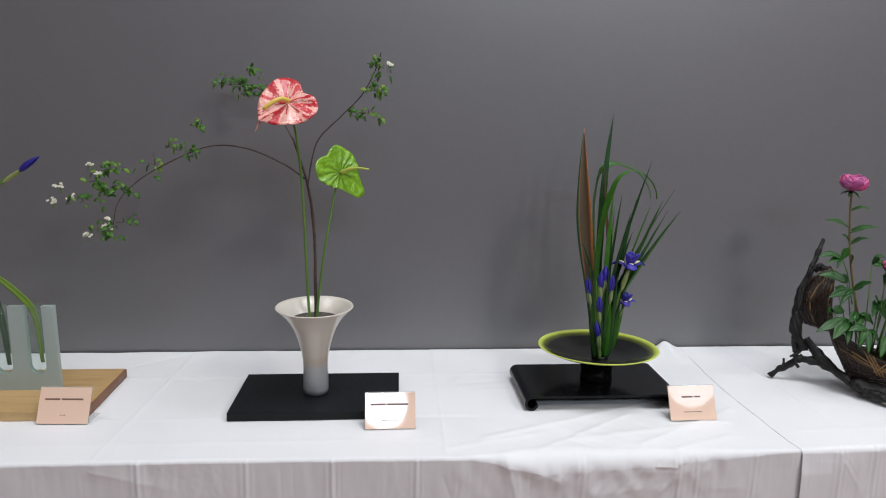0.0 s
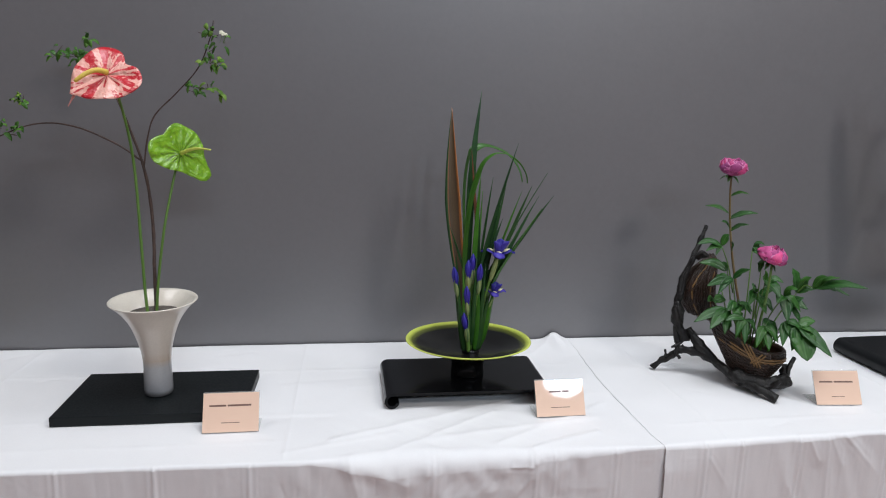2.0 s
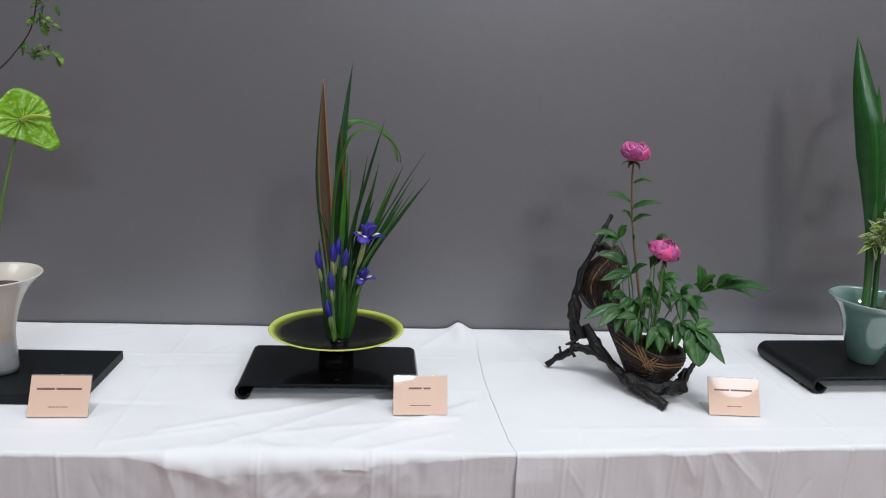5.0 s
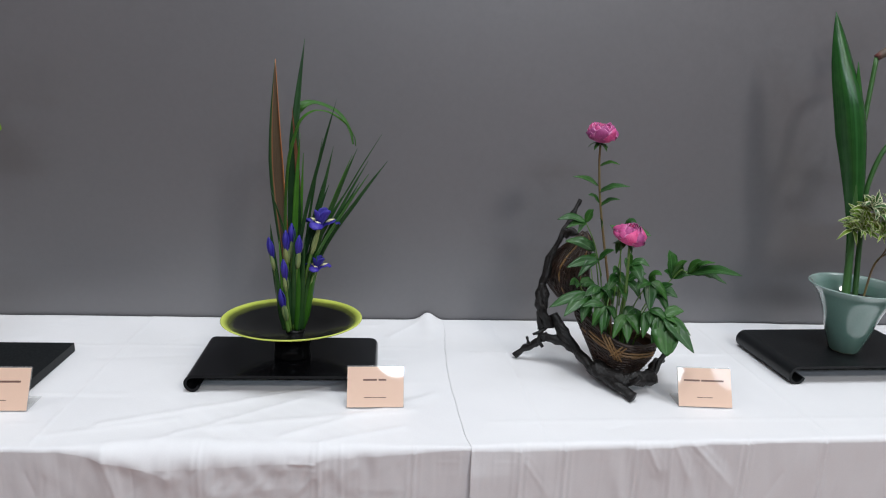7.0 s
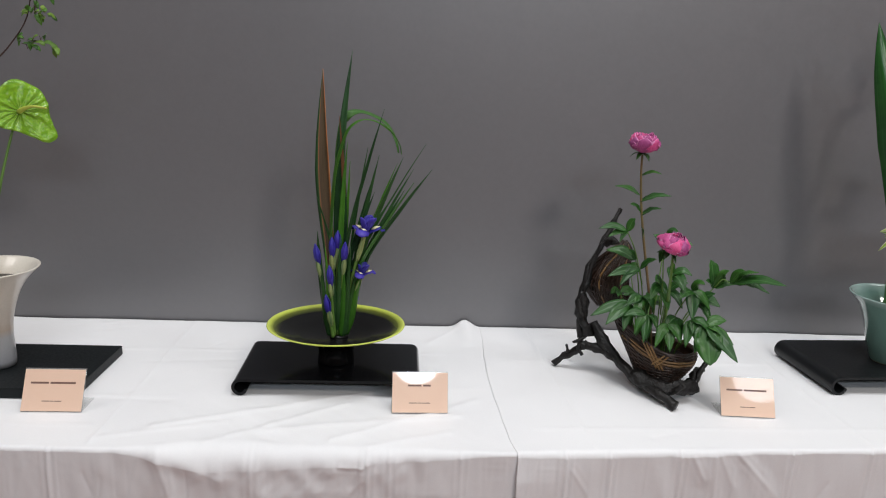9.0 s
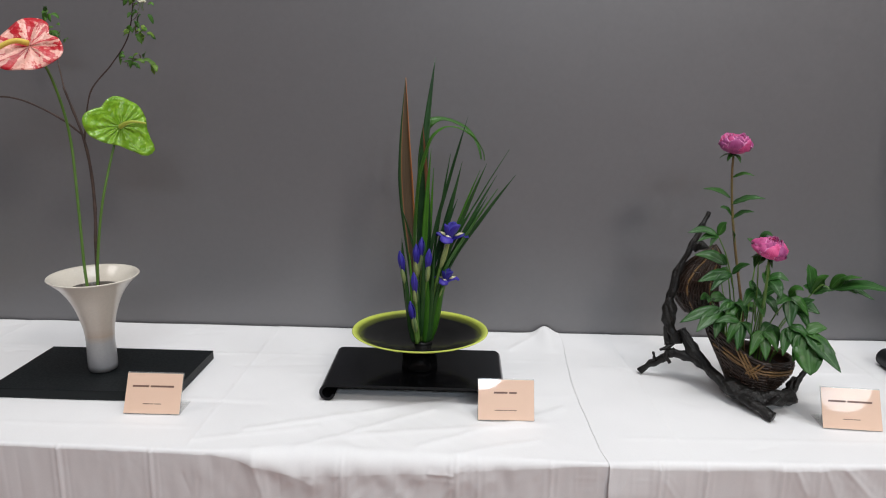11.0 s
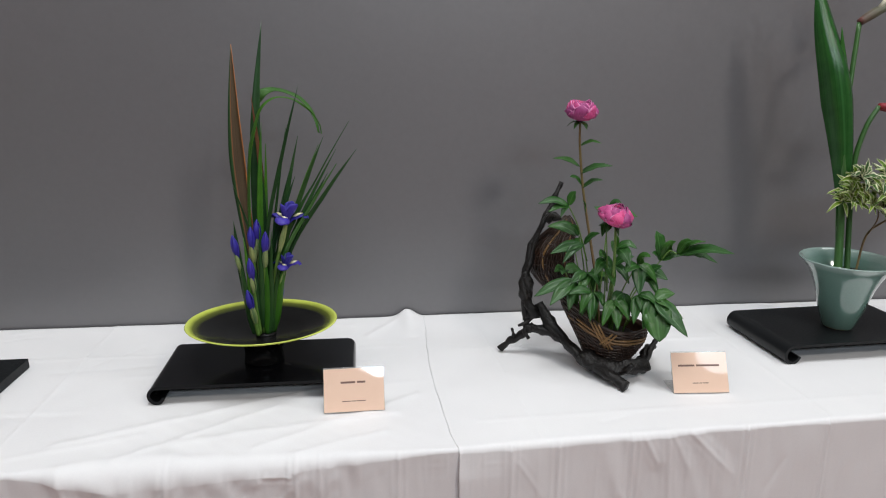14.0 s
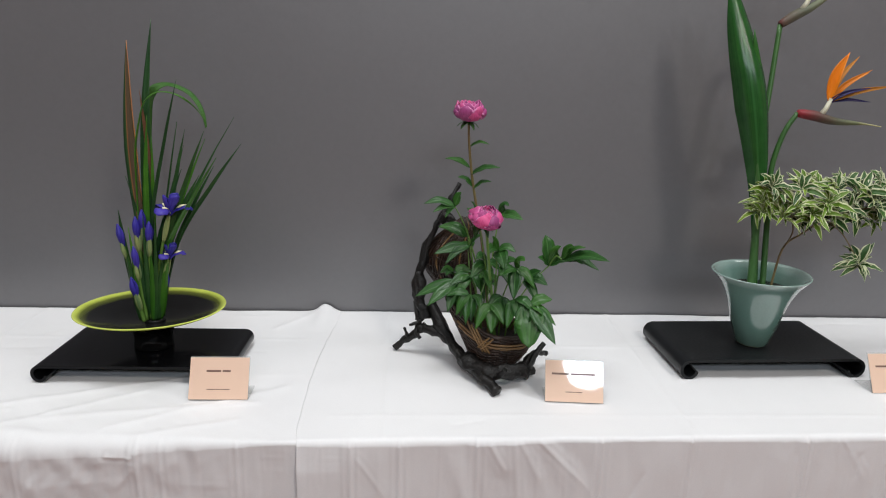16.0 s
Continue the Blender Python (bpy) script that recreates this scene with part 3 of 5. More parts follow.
def waves_left(x, y, z, a):
    """Slack waves that run to the front edge where the cloth bridges the two tables."""
    g = math.exp(-((x - 0.36) / 0.26) ** 2)
    f = max(0.0, min(1.0, (1.47 - y) / 0.2))
    s = x * 0.75 + (y - 1.24) * 0.9
    top = g * f * (0.0034 * noise.noise((s * 17, (x - y) * 5, 2)) + 0.0017 * noise.noise((s * 42, (x - y) * 9, 5)))
    drop = max(0.0, 1 - (TOP - z) / 0.2)
    hang = g * (0.0034 * noise.noise((x * 9, z * 9, 7)) + 0.0026 * noise.noise((x * 30 + z * 16, z * 14, 9)) + 0.0012 * noise.noise((x * 70 - z * 40, z * 45, 4))) + 0.006 * math.exp(-((x - 0.30) / 0.16) ** 2) * drop
    return top * (1 - a) + hang * a


def waves_right(x, y, z, a):
    g = math.exp(-((x - 1.06) / 0.10) ** 2)
    return a * (g * 0.005 * noise.noise((x * 34 + z * 12, z * 6, 3)) + 0.007 * math.exp(-((x - 0.70) / 0.07) ** 2) * min(1.0, (TOP - z) / 0.05))


CREASE_L = [(-1.7, 1.633, 0.66, 1.640, 0.0014, 0.004), (-1.7, 1.415, 0.1, 1.420, 0.0010, 0.004), (-1.7, 1.315, 0.0, 1.312, 0.0012, 0.004),
            (0.10, 1.31, 0.52, 1.47, 0.0030, 0.008), (0.28, 1.30, 0.62, 1.36, 0.0026, 0.008), (0.20, 1.26, 0.42, 1.40, 0.0026, 0.007), (0.40, 1.27, 0.66, 1.42, 0.0026, 0.008), (0.02, 1.27, 0.22, 1.33, 0.0018, 0.006), (0.46, 1.25, 0.60, 1.30, 0.0024, 0.006), (-0.62, 1.25, -0.58, 1.81, 0.0010, 0.004),
            (0.02, 1.25, 0.03, 1.81, 0.0010, 0.004), (0.58, 1.70, 0.67, 1.82, 0.0030, 0.010)]
CREASE_R = [(0.75, 1.315, 3.0, 1.36, 0.0012, 0.004), (0.75, 1.61, 3.0, 1.64, 0.0012, 0.004), (0.84, 1.25, 0.82, 1.81, 0.0010, 0.004),
            (1.34, 1.26, 1.33, 1.81, 0.0012, 0.004), (1.85, 1.27, 1.85, 1.81, 0.0012, 0.004)]
def falls(xs, a, w):
    """Pressed creases that run down the hanging front from its edge."""
    return [(x, TOP, x + 0.004 * math.sin(40 * x), 0.30, a * (0.7 + 0.5 * abs(math.sin(57 * x))), w) for x in xs]


RIDGE_L = falls((-1.45, -1.10, -0.86, -0.538, -0.346, -0.191, -0.036, 0.278, 0.464, 0.499, 0.616), 0.0025, 0.0027) + [
    (0.131, 0.735, 0.165, 0.60, 0.0050, 0.010), (0.131, 0.735, 0.23, 0.690, 0.0040, 0.012), (0.42, 0.715, 0.455, 0.713, 0.0022, 0.004), (-0.62, 0.72, -0.50, 0.69, 0.0012, 0.006),
    (0.455, 0.735, 0.458, 0.69, 0.0022, 0.006), (0.53, 0.665, 0.60, 0.664, 0.0014, 0.003), (0.30, 0.66, 0.42, 0.672, 0.0016, 0.006), (0.455, 0.69, 0.43, 0.66, 0.0016, 0.005),
    (0.655, 0.730, 0.656, 0.690, 0.0005, 0.0028), (0.690, 0.730, 0.690, 0.690, 0.0005, 0.0028), (0.655, 0.712, 0.690, 0.712, 0.0004, 0.0028), (0.656, 0.690, 0.690, 0.689, 0.0004, 0.0028)]
RIDGE_R = falls((0.79, 0.866, 0.987, 1.185, 1.33, 1.52, 1.66, 1.95, 2.3, 2.7), 0.0034, 0.0030) + [
    (1.046, 0.735, 1.062, 0.55, 0.0022, 0.005), (1.005, 0.738, 1.03, 0.69, 0.0028, 0.006), (1.055, 0.735, 1.085, 0.675, 0.0020, 0.006), (1.085, 0.738, 1.165, 0.655, 0.0020, 0.005), (0.80, 0.71, 0.84, 0.65, 0.0012, 0.004), (1.58, 0.735, 1.62, 0.67, 0.0014, 0.005),
    (0.746, 0.730, 0.747, 0.672, 0.0005, 0.0028), (0.784, 0.730, 0.785, 0.672, 0.0005, 0.0028), (0.746, 0.712, 0.784, 0.711, 0.0004, 0.0028), (0.747, 0.690, 0.785, 0.690, 0.0004, 0.0028), (0.747, 0.673, 0.785, 0.672, 0.0004, 0.0028)]
xs_left = np.concatenate([np.arange(-1.75, -0.75, 0.014), np.arange(-0.75, 0.755, 0.0023)])
xs_right = np.concatenate([np.arange(0.70, 1.75, 0.0023), np.arange(1.75, 3.1, 0.014)])
cloth("left", xs_left, lambda y, z: -1.75, front_left, radius_left, 0.0, 3, "creased white tablecloth hanging over the front of the table", CREASE_L, waves_left, RIDGE_L)
cloth("right", xs_right, lambda y, z: 0.706 - 0.012 * math.sin(math.pi * max(0.0, min(1.0, (y - 1.24) / 0.5))) * (y > 1.24) + 0.004 * noise.noise((y * 20, z * 20, 0)), front_right, radius_right, 0.0012, 8,
      "creased white tablecloth overlapping the next cloth", CREASE_R, waves_right, RIDGE_R)


# ---------------------------------------------------------------- boards, trays, cards
def flat_board(name, x0, x1, y0, y1, thick, material, label, edge=None, turn=0.0, skew=0.0):
    t = thing(name, ((x0 + x1) / 2, (y0 + y1) / 2, TOP), label, "board")
    bm = bmesh.new()
    box(bm, (x0, y0, TOP), (x1, y1, TOP + thick), 0.0016)
    for v in bm.verts:
        v.co.x += skew * (v.co.y - (y0 + y1) / 2)
    ob = part("board", bm, material, t, smooth=False)
    if edge:
        bm = bmesh.new()
        box(bm, (x1 + 0.0003, y0 + 0.001, TOP + 0.0008), (x1 + 0.0045, y1 - 0.001, TOP + thick - 0.0008), 0.001)
        part("edge_band", bm, edge, t, "darker reddish wood edge")
    t.rotation_euler.z = turn
    return t


flat_board("wooden_board", -1.20, -0.70, 1.418, 1.645, 0.021, M_BOARDWOOD, "pale grained wooden board under a glass vase", M_BARKEDGE)
flat_board("display_board", -0.412, -0.064, 1.400, 1.606, 0.019, M_BOARD, "flat matt black wooden board under a cream vase", None, 0.0, 0.02)


def scroll_tray(x0, x1, y0, y1, height, roll, material, label, turn):
    """A low stand: a top that rolls under at both ends."""
    cx, cy = (x0 + x1) / 2, (y0 + y1) / 2
    t = thing("scroll_tray", (cx, cy, TOP), label, "tray", "black scroll trays")
    th = 0.0056
    R = height / 2

    def end(sign, ex):
        pts = []
        for i in range(21):
            a = math.radians(90 - i * 12.5)
            rr = R - th / 2 - (roll * 0.00 if i < 14 else roll * (i - 14) / 6)
            pts.append((ex - sign * R + sign * rr * math.cos(a), TOP + R + rr * math.sin(a)))
        return [(ex - sign * (R + 0.006), TOP + height - th / 2)] + pts
    right, left = end(1, x1), end(-1, x0)

    def strip(name, line):
        bm = bmesh.new()
        n = len(line)
        quad = []
        for i, (x, z) in enumerate(line):
            a, b = line[max(0, i - 1)], line[min(n - 1, i + 1)]
            d = Vector((b[0] - a[0], b[1] - a[1])).normalized()
            ox, oz = -d.y * th / 2, d.x * th / 2
            quad.append([bm.verts.new((x + s * ox, y, z + s * oz)) for y in (y0, y1) for s in (1, -1)])
        for a, b in zip(quad, quad[1:]):
            bm.faces.new((a[0], b[0], b[2], a[2]))
            bm.faces.new((a[1], a[3], b[3], b[1]))
            bm.faces.new((a[0], a[1], b[1], b[0]))
            bm.faces.new((a[2], b[2], b[3], a[3]))
        for q in (quad[0], quad[-1]):
            bm.faces.new((q[0], q[2], q[3], q[1]))
        es = [e for e in bm.edges if len(e.link_faces) == 2 and e.calc_face_angle(0) > 1.2 and abs(e.verts[0].co.y - e.verts[1].co.y) < 1e-5]
        bmesh.ops.bevel(bm, geom=es, offset=0.0011, segments=2, affect="EDGES", profile=0.5)
        part(name, bm, material, t, smooth="angle")
    strip("rolled_end", left[::-1])
    strip("top", [left[0]] + [(x0 + R + 0.006 + (x1 - x0 - 2 * R - 0.012) * k / 6, TOP + height - th / 2) for k in range(1, 6)] + [right[0]])
    strip("rolled_end", right)
    t.rotation_euler.z = turn
    return t


scroll_tray(0.203, 0.553, 1.426, 1.612, 0.033, 0.003, M_LACQUER, "glossy black lacquer tray with rolled ends under a dish", 0.0)
scroll_tray(1.379, 1.742, 1.474, 1.676, 0.040, 0.004, M_SATIN, "satin black wooden tray with rolled ends under a vase", radians(2.6))


def name_card(x, y, turn, words, small, tilt=26.7):
    """A peach card in a leaning clear holder; the writing is plain bars."""
    t = thing("name_card", (0, 0, 0), "peach name card with brown writing in a leaning clear holder", "name card", "name cards")
    w, hgt = 0.1016, 0.0745
    lean = Matrix.Rotation(radians(-tilt), 4, "X")
    bm = bmesh.new()
    box(bm, (-w / 2, 0.0, 0.001), (w / 2, 0.0022, hgt), 0.0004)
    bm.transform(lean)
    part("holder", bm, M_ACRYLIC, t, "clear acrylic holder", smooth=False)
    bm = bmesh.new()
    box(bm, (-w / 2, 0.0, 0.0002), (w / 2, 0.052, 0.0022), 0.0004)
    part("foot", bm, M_ACRYLIC, t, "clear acrylic foot", smooth=False)
    bm = bmesh.new()
    box(bm, (-w / 2 + 0.0006, -0.0016, 0.0012), (w / 2 - 0.0006, -0.0004, hgt - 0.0022))
    bm.transform(lean)
    part("card", bm, M_PAPER, t, smooth=False)
    for z, size, shares, total in ((0.0475, 0.0033, (0.42, 0.58) if words == 2 else (0.62, 0.38), 0.078 if words == 2 else 0.044), (0.0175, 0.0014, (0.4, 0.2, 0.4), small / 1000)):
        start = -total / 2
        for share in shares:
            ln = total * share
            bm = bmesh.new()
            box(bm, (start, -0.0018, z), (start + ln - size * 0.9, -0.00162, z + size))
            bm.transform(lean)
            part("writing", bm, M_INK, t, "dark brown writing bar", smooth=False)
            start += ln
    t.location = (x, y, TOP + 0.0004)
    t.rotation_euler.z = turn
    return t


name_card(-0.734, 1.400, radians(-3), 2, 12)
name_card(-0.084, 1.352, radians(0.5), 2, 34, 26.9)
name_card(0.551, 1.366, radians(1.0), 1, 40, 26.1)
name_card(1.164, 1.369, radians(-4), 2, 30)
name_card(1.772, 1.418, radians(2), 2, 30)


# ---------------------------------------------------------------- vessels
def pot(name, centre, outer, wall, inner_floor, material, label, category="vase"):
    """A turned vessel with wall thickness, from its outer radius and height pairs."""
    z0 = centre[2]
    t = thing(name, centre, label, category)
    prof = [(0.0, z0 + 0.002)] + [(r, z0 + z) for r, z in outer]
    rim_r, rim_z = outer[-1]
    prof.append((rim_r - wall * 0.3, z0 + rim_z + wall * 0.35))
    prof.append((rim_r - wall * 0.8, z0 + rim_z + wall * 0.15))
    for r, z in reversed(outer[:-1]):
        if z > inner_floor:
            prof.append((max(r - wall, 0.004), z0 + z + wall * 0.3))
    prof.append((0.0, z0 + inner_floor))
    bm = bmesh.new()
    lathe(bm, centre, prof, 72)
    part("body", bm, material, t)
    return t


def smooth_profile(ctrl, n):
    return [(p.x, p.z) for p in spline([(r, 0, z) for r, z in ctrl], n)]


vase1 = pot("trumpet_vase", (-0.2445, 1.4985, TOP + 0.019), smooth_profile([(0.0225, 0.0), (0.0268, 0.005), (0.0272, 0.03), (0.0262, 0.06), (0.0285, 0.09), (0.0370, 0.124), (0.0480, 0.152), (0.0625, 0.174), (0.0760, 0.188), (0.0822, 0.194)], 30), 0.0042, 0.02, M_VASE,
            "flared cream ceramic vase with a grey lower half")
bm = bmesh.new()
lathe(bm, (-0.2445, 1.4985), [(0.0, TOP + 0.186), (0.0505, TOP + 0.186), (0.048, TOP + 0.181), (0.0, TOP + 0.181)], 48)
part("water", bm, M_WATER, vase1, "dark water surface")

dish = pot("footed_dish", (0.3865, 1.522, TOP + 0.033), smooth_profile([(0.035, 0.0), (0.0358, 0.004), (0.0342, 0.016), (0.0355, 0.028), (0.0430, 0.0420), (0.070, 0.0530), (0.105, 0.0640), (0.128, 0.0730), (0.1345, 0.0765)], 30), 0.0042, 0.050, M_DISH,
           "shallow black footed dish with a lime green rim", "dish")
dish.rotation_euler.x = radians(-2.7)
pin = thing("pin_holder", (0.392, 1.522, TOP + 0.0835), "small dark metal flower pin holder in the dish", "pin holder")
bm = bmesh.new()
lathe(bm, (0.392, 1.522), [(0.0, TOP + 0.0835), (0.017, TOP + 0.0835), (0.018, TOP + 0.085), (0.018, TOP + 0.088), (0.016, TOP + 0.0895), (0.0, TOP + 0.0895)], 32)
part("base", bm, M_PIN, pin)
for k in range(40):
    a, r = k * 2.39996, 0.015 * math.sqrt((k + 0.5) / 40)
    bm = bmesh.new()
    tube(bm, [(0.392 + r * math.cos(a), 1.522 + r * math.sin(a), TOP + 0.089), (0.392 + r * math.cos(a), 1.522 + r * math.sin(a), TOP + 0.099)], lambda t: 0.0008 * (1.1 - t), 5)
    part("pin", bm, M_PIN, pin)

vase3 = pot("celadon_vase", (1.555, 1.555, TOP + 0.040), smooth_profile([(0.0265, 0.0), (0.0300, 0.004), (0.0365, 0.023), (0.0440, 0.046), (0.0508, 0.071), (0.0585, 0.096), (0.0705, 0.121), (0.0840, 0.138), (0.0910, 0.1470)], 30), 0.0042, 0.02, M_CELADON,
            "flared celadon green glazed vase on a black tray")
bm = bmesh.new()
lathe(bm, (1.555, 1.555), [(0.0, TOP + 0.155), (0.0605, TOP + 0.155), (0.057, TOP + 0.149), (0.0, TOP + 0.149)], 48)
part("water", bm, M_WATER, vase3, "dark water surface")

# glass vase with tube wells, on the wooden board
gz, gy = TOP + 0.0212, 1.532
glass_vase = thing("glass_vase", (-0.92, gy, gz), "frosted glass block vase with clear tube wells", "vase")
WELLS = [-0.832 - 0.068 * k for k in range(4)]
outline = [(-1.076, gz), (-0.790, gz), (-0.790, gz + 0.186)]
for c in WELLS:
    outline.append((c + 0.0172, gz + 0.186))
    outline += [(c + 0.0172 * math.cos(radians(-15 * k)), gz + 0.0545 + 0.0172 * math.sin(radians(-15 * k))) for k in range(13)]
    outline.append((c - 0.0172, gz + 0.186))
outline.append((-1.076, gz + 0.186))
bm = bmesh.new()
front_ring, back_ring = [[bm.verts.new((x, y, z)) for x, z in outline] for y in (gy - 0.006, gy + 0.006)]
bm.faces.new(front_ring)
bm.faces.new(back_ring[::-1])
for k in range(len(outline)):
    q = (k + 1) % len(outline)
    bm.faces.new((front_ring[k], back_ring[k], back_ring[q], front_ring[q]))
part("block", bm, M_FROST, glass_vase, "frosted glass", smooth=False)
for c in WELLS:
    bm = bmesh.new()
    r = 0.0166
    lathe(bm, (c, gy), [(0.0, gz + 0.0388), (r * 0.6, gz + 0.041), (r, gz + 0.052), (r, gz + 0.187), (r - 0.0014, gz + 0.187), (r - 0.0014, gz + 0.054), (r * 0.55, gz + 0.044), (0.0, gz + 0.042)], 24)
    part("tube", bm, M_CLEAR, glass_vase, "clear glass tube")


# ---------------------------------------------------------------- flowers in the glass vase
def rod(name, pts, r, material, parent, n=24, sides=8, label="", rough=0.0):
    bm = bmesh.new()
    tube(bm, spline(pts, n), r, sides, rough)
    return part(name, bm, material, parent, label)


def leaf_thing(name, pts, width, face, material, label, group, n=26, profile=strap, cup=0.12, twist=0.0, wave=0.0, category="leaf"):
    t = thing(name, pts[0], label, category, group)
    bm = bmesh.new()
    blade(bm, spline(pts, n), width, face, profile, cup, 0.0009, 5, wave, twist)
    part("blade", bm, material, t)
    return t


VIEW = (0.0, -1.0, 0.25)


def iris_bud(base_pts, tip, label, r=0.0034, length=0.034, sheath=0.055, opened=0.0, group="irises in the dish"):
    """An iris: stem, pale pointed sheaths and a furled violet bud, or an opened flower."""
    t = thing("iris", base_pts[0], label, "iris flower", group)
    pts = spline([*base_pts, tip], 24)
    rod("stem", [pts[0], pts[8], pts[16], pts[-1]], lambda q: r * (1.1 - 0.3 * q), M_STEM, t, 16)
    tip = Vector(tip)
    d = (pts[-1] - pts[-4]).normalized()
    root = tip - d * sheath
    rng = random.Random(int(tip.x * 9000) + int(tip.z * 7000))
    for k in range(3):
        a = rng.uniform(0, 6.28) if k else 4.4
        out = Vector((math.cos(a), math.sin(a), 0))
        bm = bmesh.new()
        blade(bm, spline([root + out * 0.003, root + d * sheath * 0.5 + out * 0.0052, tip + d * (0.002 + 0.006 * k) + out * 0.003], 12), 0.0092, out, lance, -0.5, 0.0008, 5)
        part("sheath", bm, M_SHEATH, t, "pale green sheath")
    if opened:
        for k in range(6):
            a = 1.05 * k + 0.35
            out = Vector((math.cos(a), math.sin(a), 0))
            s = opened
            bm = bmesh.new()
            if k % 2:
                p = [tip - d * 0.004, tip + d * 0.016 * s + out * 0.008 * s, tip + d * 0.030 * s + out * 0.014 * s]
                blade(bm, spline(p, 9), 0.017 * s, -out, petal_shape, 0.35, 0.0008, 5, 0.08)
            else:
                p = [tip - d * 0.004, tip + d * 0.009 * s + out * 0.013 * s, tip + d * 0.010 * s + out * 0.026 * s, tip + d * 0.004 * s + out * 0.034 * s]
                blade(bm, spline(p, 11), 0.021 * s, d, petal_shape, -0.15, 0.0008, 5, 0.08)
            pet = part("petal", bm, M_VIOLET, t)
            if k % 2 == 0:
                bm = bmesh.new()
                p = [tip + d * 0.008 * s + out * 0.009 * s, tip + d * 0.0122 * s + out * 0.015 * s, tip + d * 0.0125 * s + out * 0.023 * s]
                blade(bm, spline(p, 6), 0.0105 * s, d, lance, -0.1, 0.0012, 3)
                part("signal", bm, M_YELLOWMARK, pet, "pale yellow mark")
    else:
        for k in range(4):
            a = 1.57 * k + rng.uniform(0, 1)
            out = Vector((math.cos(a), math.sin(a), 0))
            bm = bmesh.new()
            blade(bm, spline([tip - d * 0.014 + out * 0.002, tip + d * length * 0.35 + out * 0.0048, tip + d * length + out * 0.0005], 10), 0.0138, out, lance, -0.45, 0.0008, 5, 0.0, 0.8)
            part("petal", bm, M_VIOLET, t)
    return t


iris_bud([(-1.036, gy, gz + 0.05), (-1.02, gy - 0.01, 1.02), (-0.950, gy - 0.02, 1.139), (-0.868, gy - 0.02, 1.198)], (-0.814, gy - 0.02, 1.237), "blue iris bud on a leaning stem in the glass vase", 0.0042, 0.042, 0.05, group="irises in the glass vase")
leaf_thing("iris_leaf", [(-0.824, gy, gz + 0.06), (-0.829, gy - 0.002, 0.925), (-0.852, gy - 0.008, 0.972), (-0.905, gy - 0.012, 1.022), (-0.99, gy - 0.02, 1.075)], 0.014, VIEW, M_PALE, "arching pale green iris leaf in the glass vase", "leaves in the glass vase")
leaf_thing("iris_leaf", [(-0.892, gy, gz + 0.055), (-0.898, gy, 0.92), (-0.915, gy, 0.99), (-0.96, gy, 1.08)], 0.015, VIEW, M_IRISLEAF, "arching green iris leaf in the glass vase", "leaves in the glass vase")


# ---------------------------------------------------------------- anthuriums and branch in the cream vase
def spathe(bm, centre, right, up, rim, dome=0.1, wave=0.05, stretch=1.0, seg=72, rings=9, thick=0.0014):
    """A heart-shaped spathe: rim gives the radius at each angle from the tip's direction."""
    right, up = Vector(right).normalized(), Vector(up).normalized()
    nrm = right.cross(up).normalized()
    uv = bm.loops.layers.uv.verify()
    c = Vector(centre)
    layers = []
    for side in (1, -1):
        grid = []
        for i in range(rings + 1):
            row = []
            for k in range(seg):
                a = 2 * math.pi * k / seg
                R = rim(a)
                f = (i + 0.02) / (rings + 0.02)
                r = R * f
                h = dome * R * (1 - f * f) * -1 + wave * R * f * f * math.sin(3 * a + 0.6) + wave * 0.5 * R * f ** 3 * math.sin(7 * a)
                row.append(bm.verts.new(c + right * (r * math.cos(a) * stretch) + up * (r * math.sin(a)) + nrm * (h + side * thick / 2)))
            grid.append(row)
        layers.append(grid)
    for g, flip in ((layers[0], False), (layers[1], True)):
        for i in range(rings):
            for k in range(seg):
                j = (k + 1) % seg
                vs = [g[i][k], g[i][j], g[i + 1][j], g[i + 1][k]]
                cs = [(k / seg, i / rings), ((k + 1) / seg, i / rings), ((k + 1) / seg, (i + 1) / rings), (k / seg, (i + 1) / rings)]
                if flip:
                    vs, cs = vs[::-1], cs[::-1]
                fc = bm.faces.new(vs)
                for lp, q in zip(fc.loops, cs):
                    lp[uv].uv = q
    for k in range(seg):
        j = (k + 1) % seg
        fc = bm.faces.new((layers[0][rings][k], layers[0][rings][j], layers[1][rings][j], layers[1][rings][k]))
        for lp in fc.loops:
            lp[uv].uv = (k / seg, 1)
    return bm


def heart(points, axis):
    """Radius by angle, from a few angle and radius pairs about the axis to the tip (degrees)."""
    xs, rs = [p[0] for p in points], [p[1] for p in points]
    slope = [0.0] + [(rs[k + 1] - rs[k - 1]) / (xs[k + 1] - xs[k - 1]) for k in range(1, len(xs) - 1)] + [0.0]

    def rim(a):
        d = abs((math.degrees(a) - axis + 180) % 360 - 180)
        for k in range(len(xs) - 1):
            if d <= xs[k + 1]:
                w = xs[k + 1] - xs[k]
                f = (d - xs[k]) / w
                return ((1 + 2 * f) * (1 - f) ** 2 * rs[k] + f * (1 - f) ** 2 * w * slope[k] + f * f * (3 - 2 * f) * rs[k + 1] + f * f * (f - 1) * w * slope[k + 1])
        return rs[-1]
    return rim


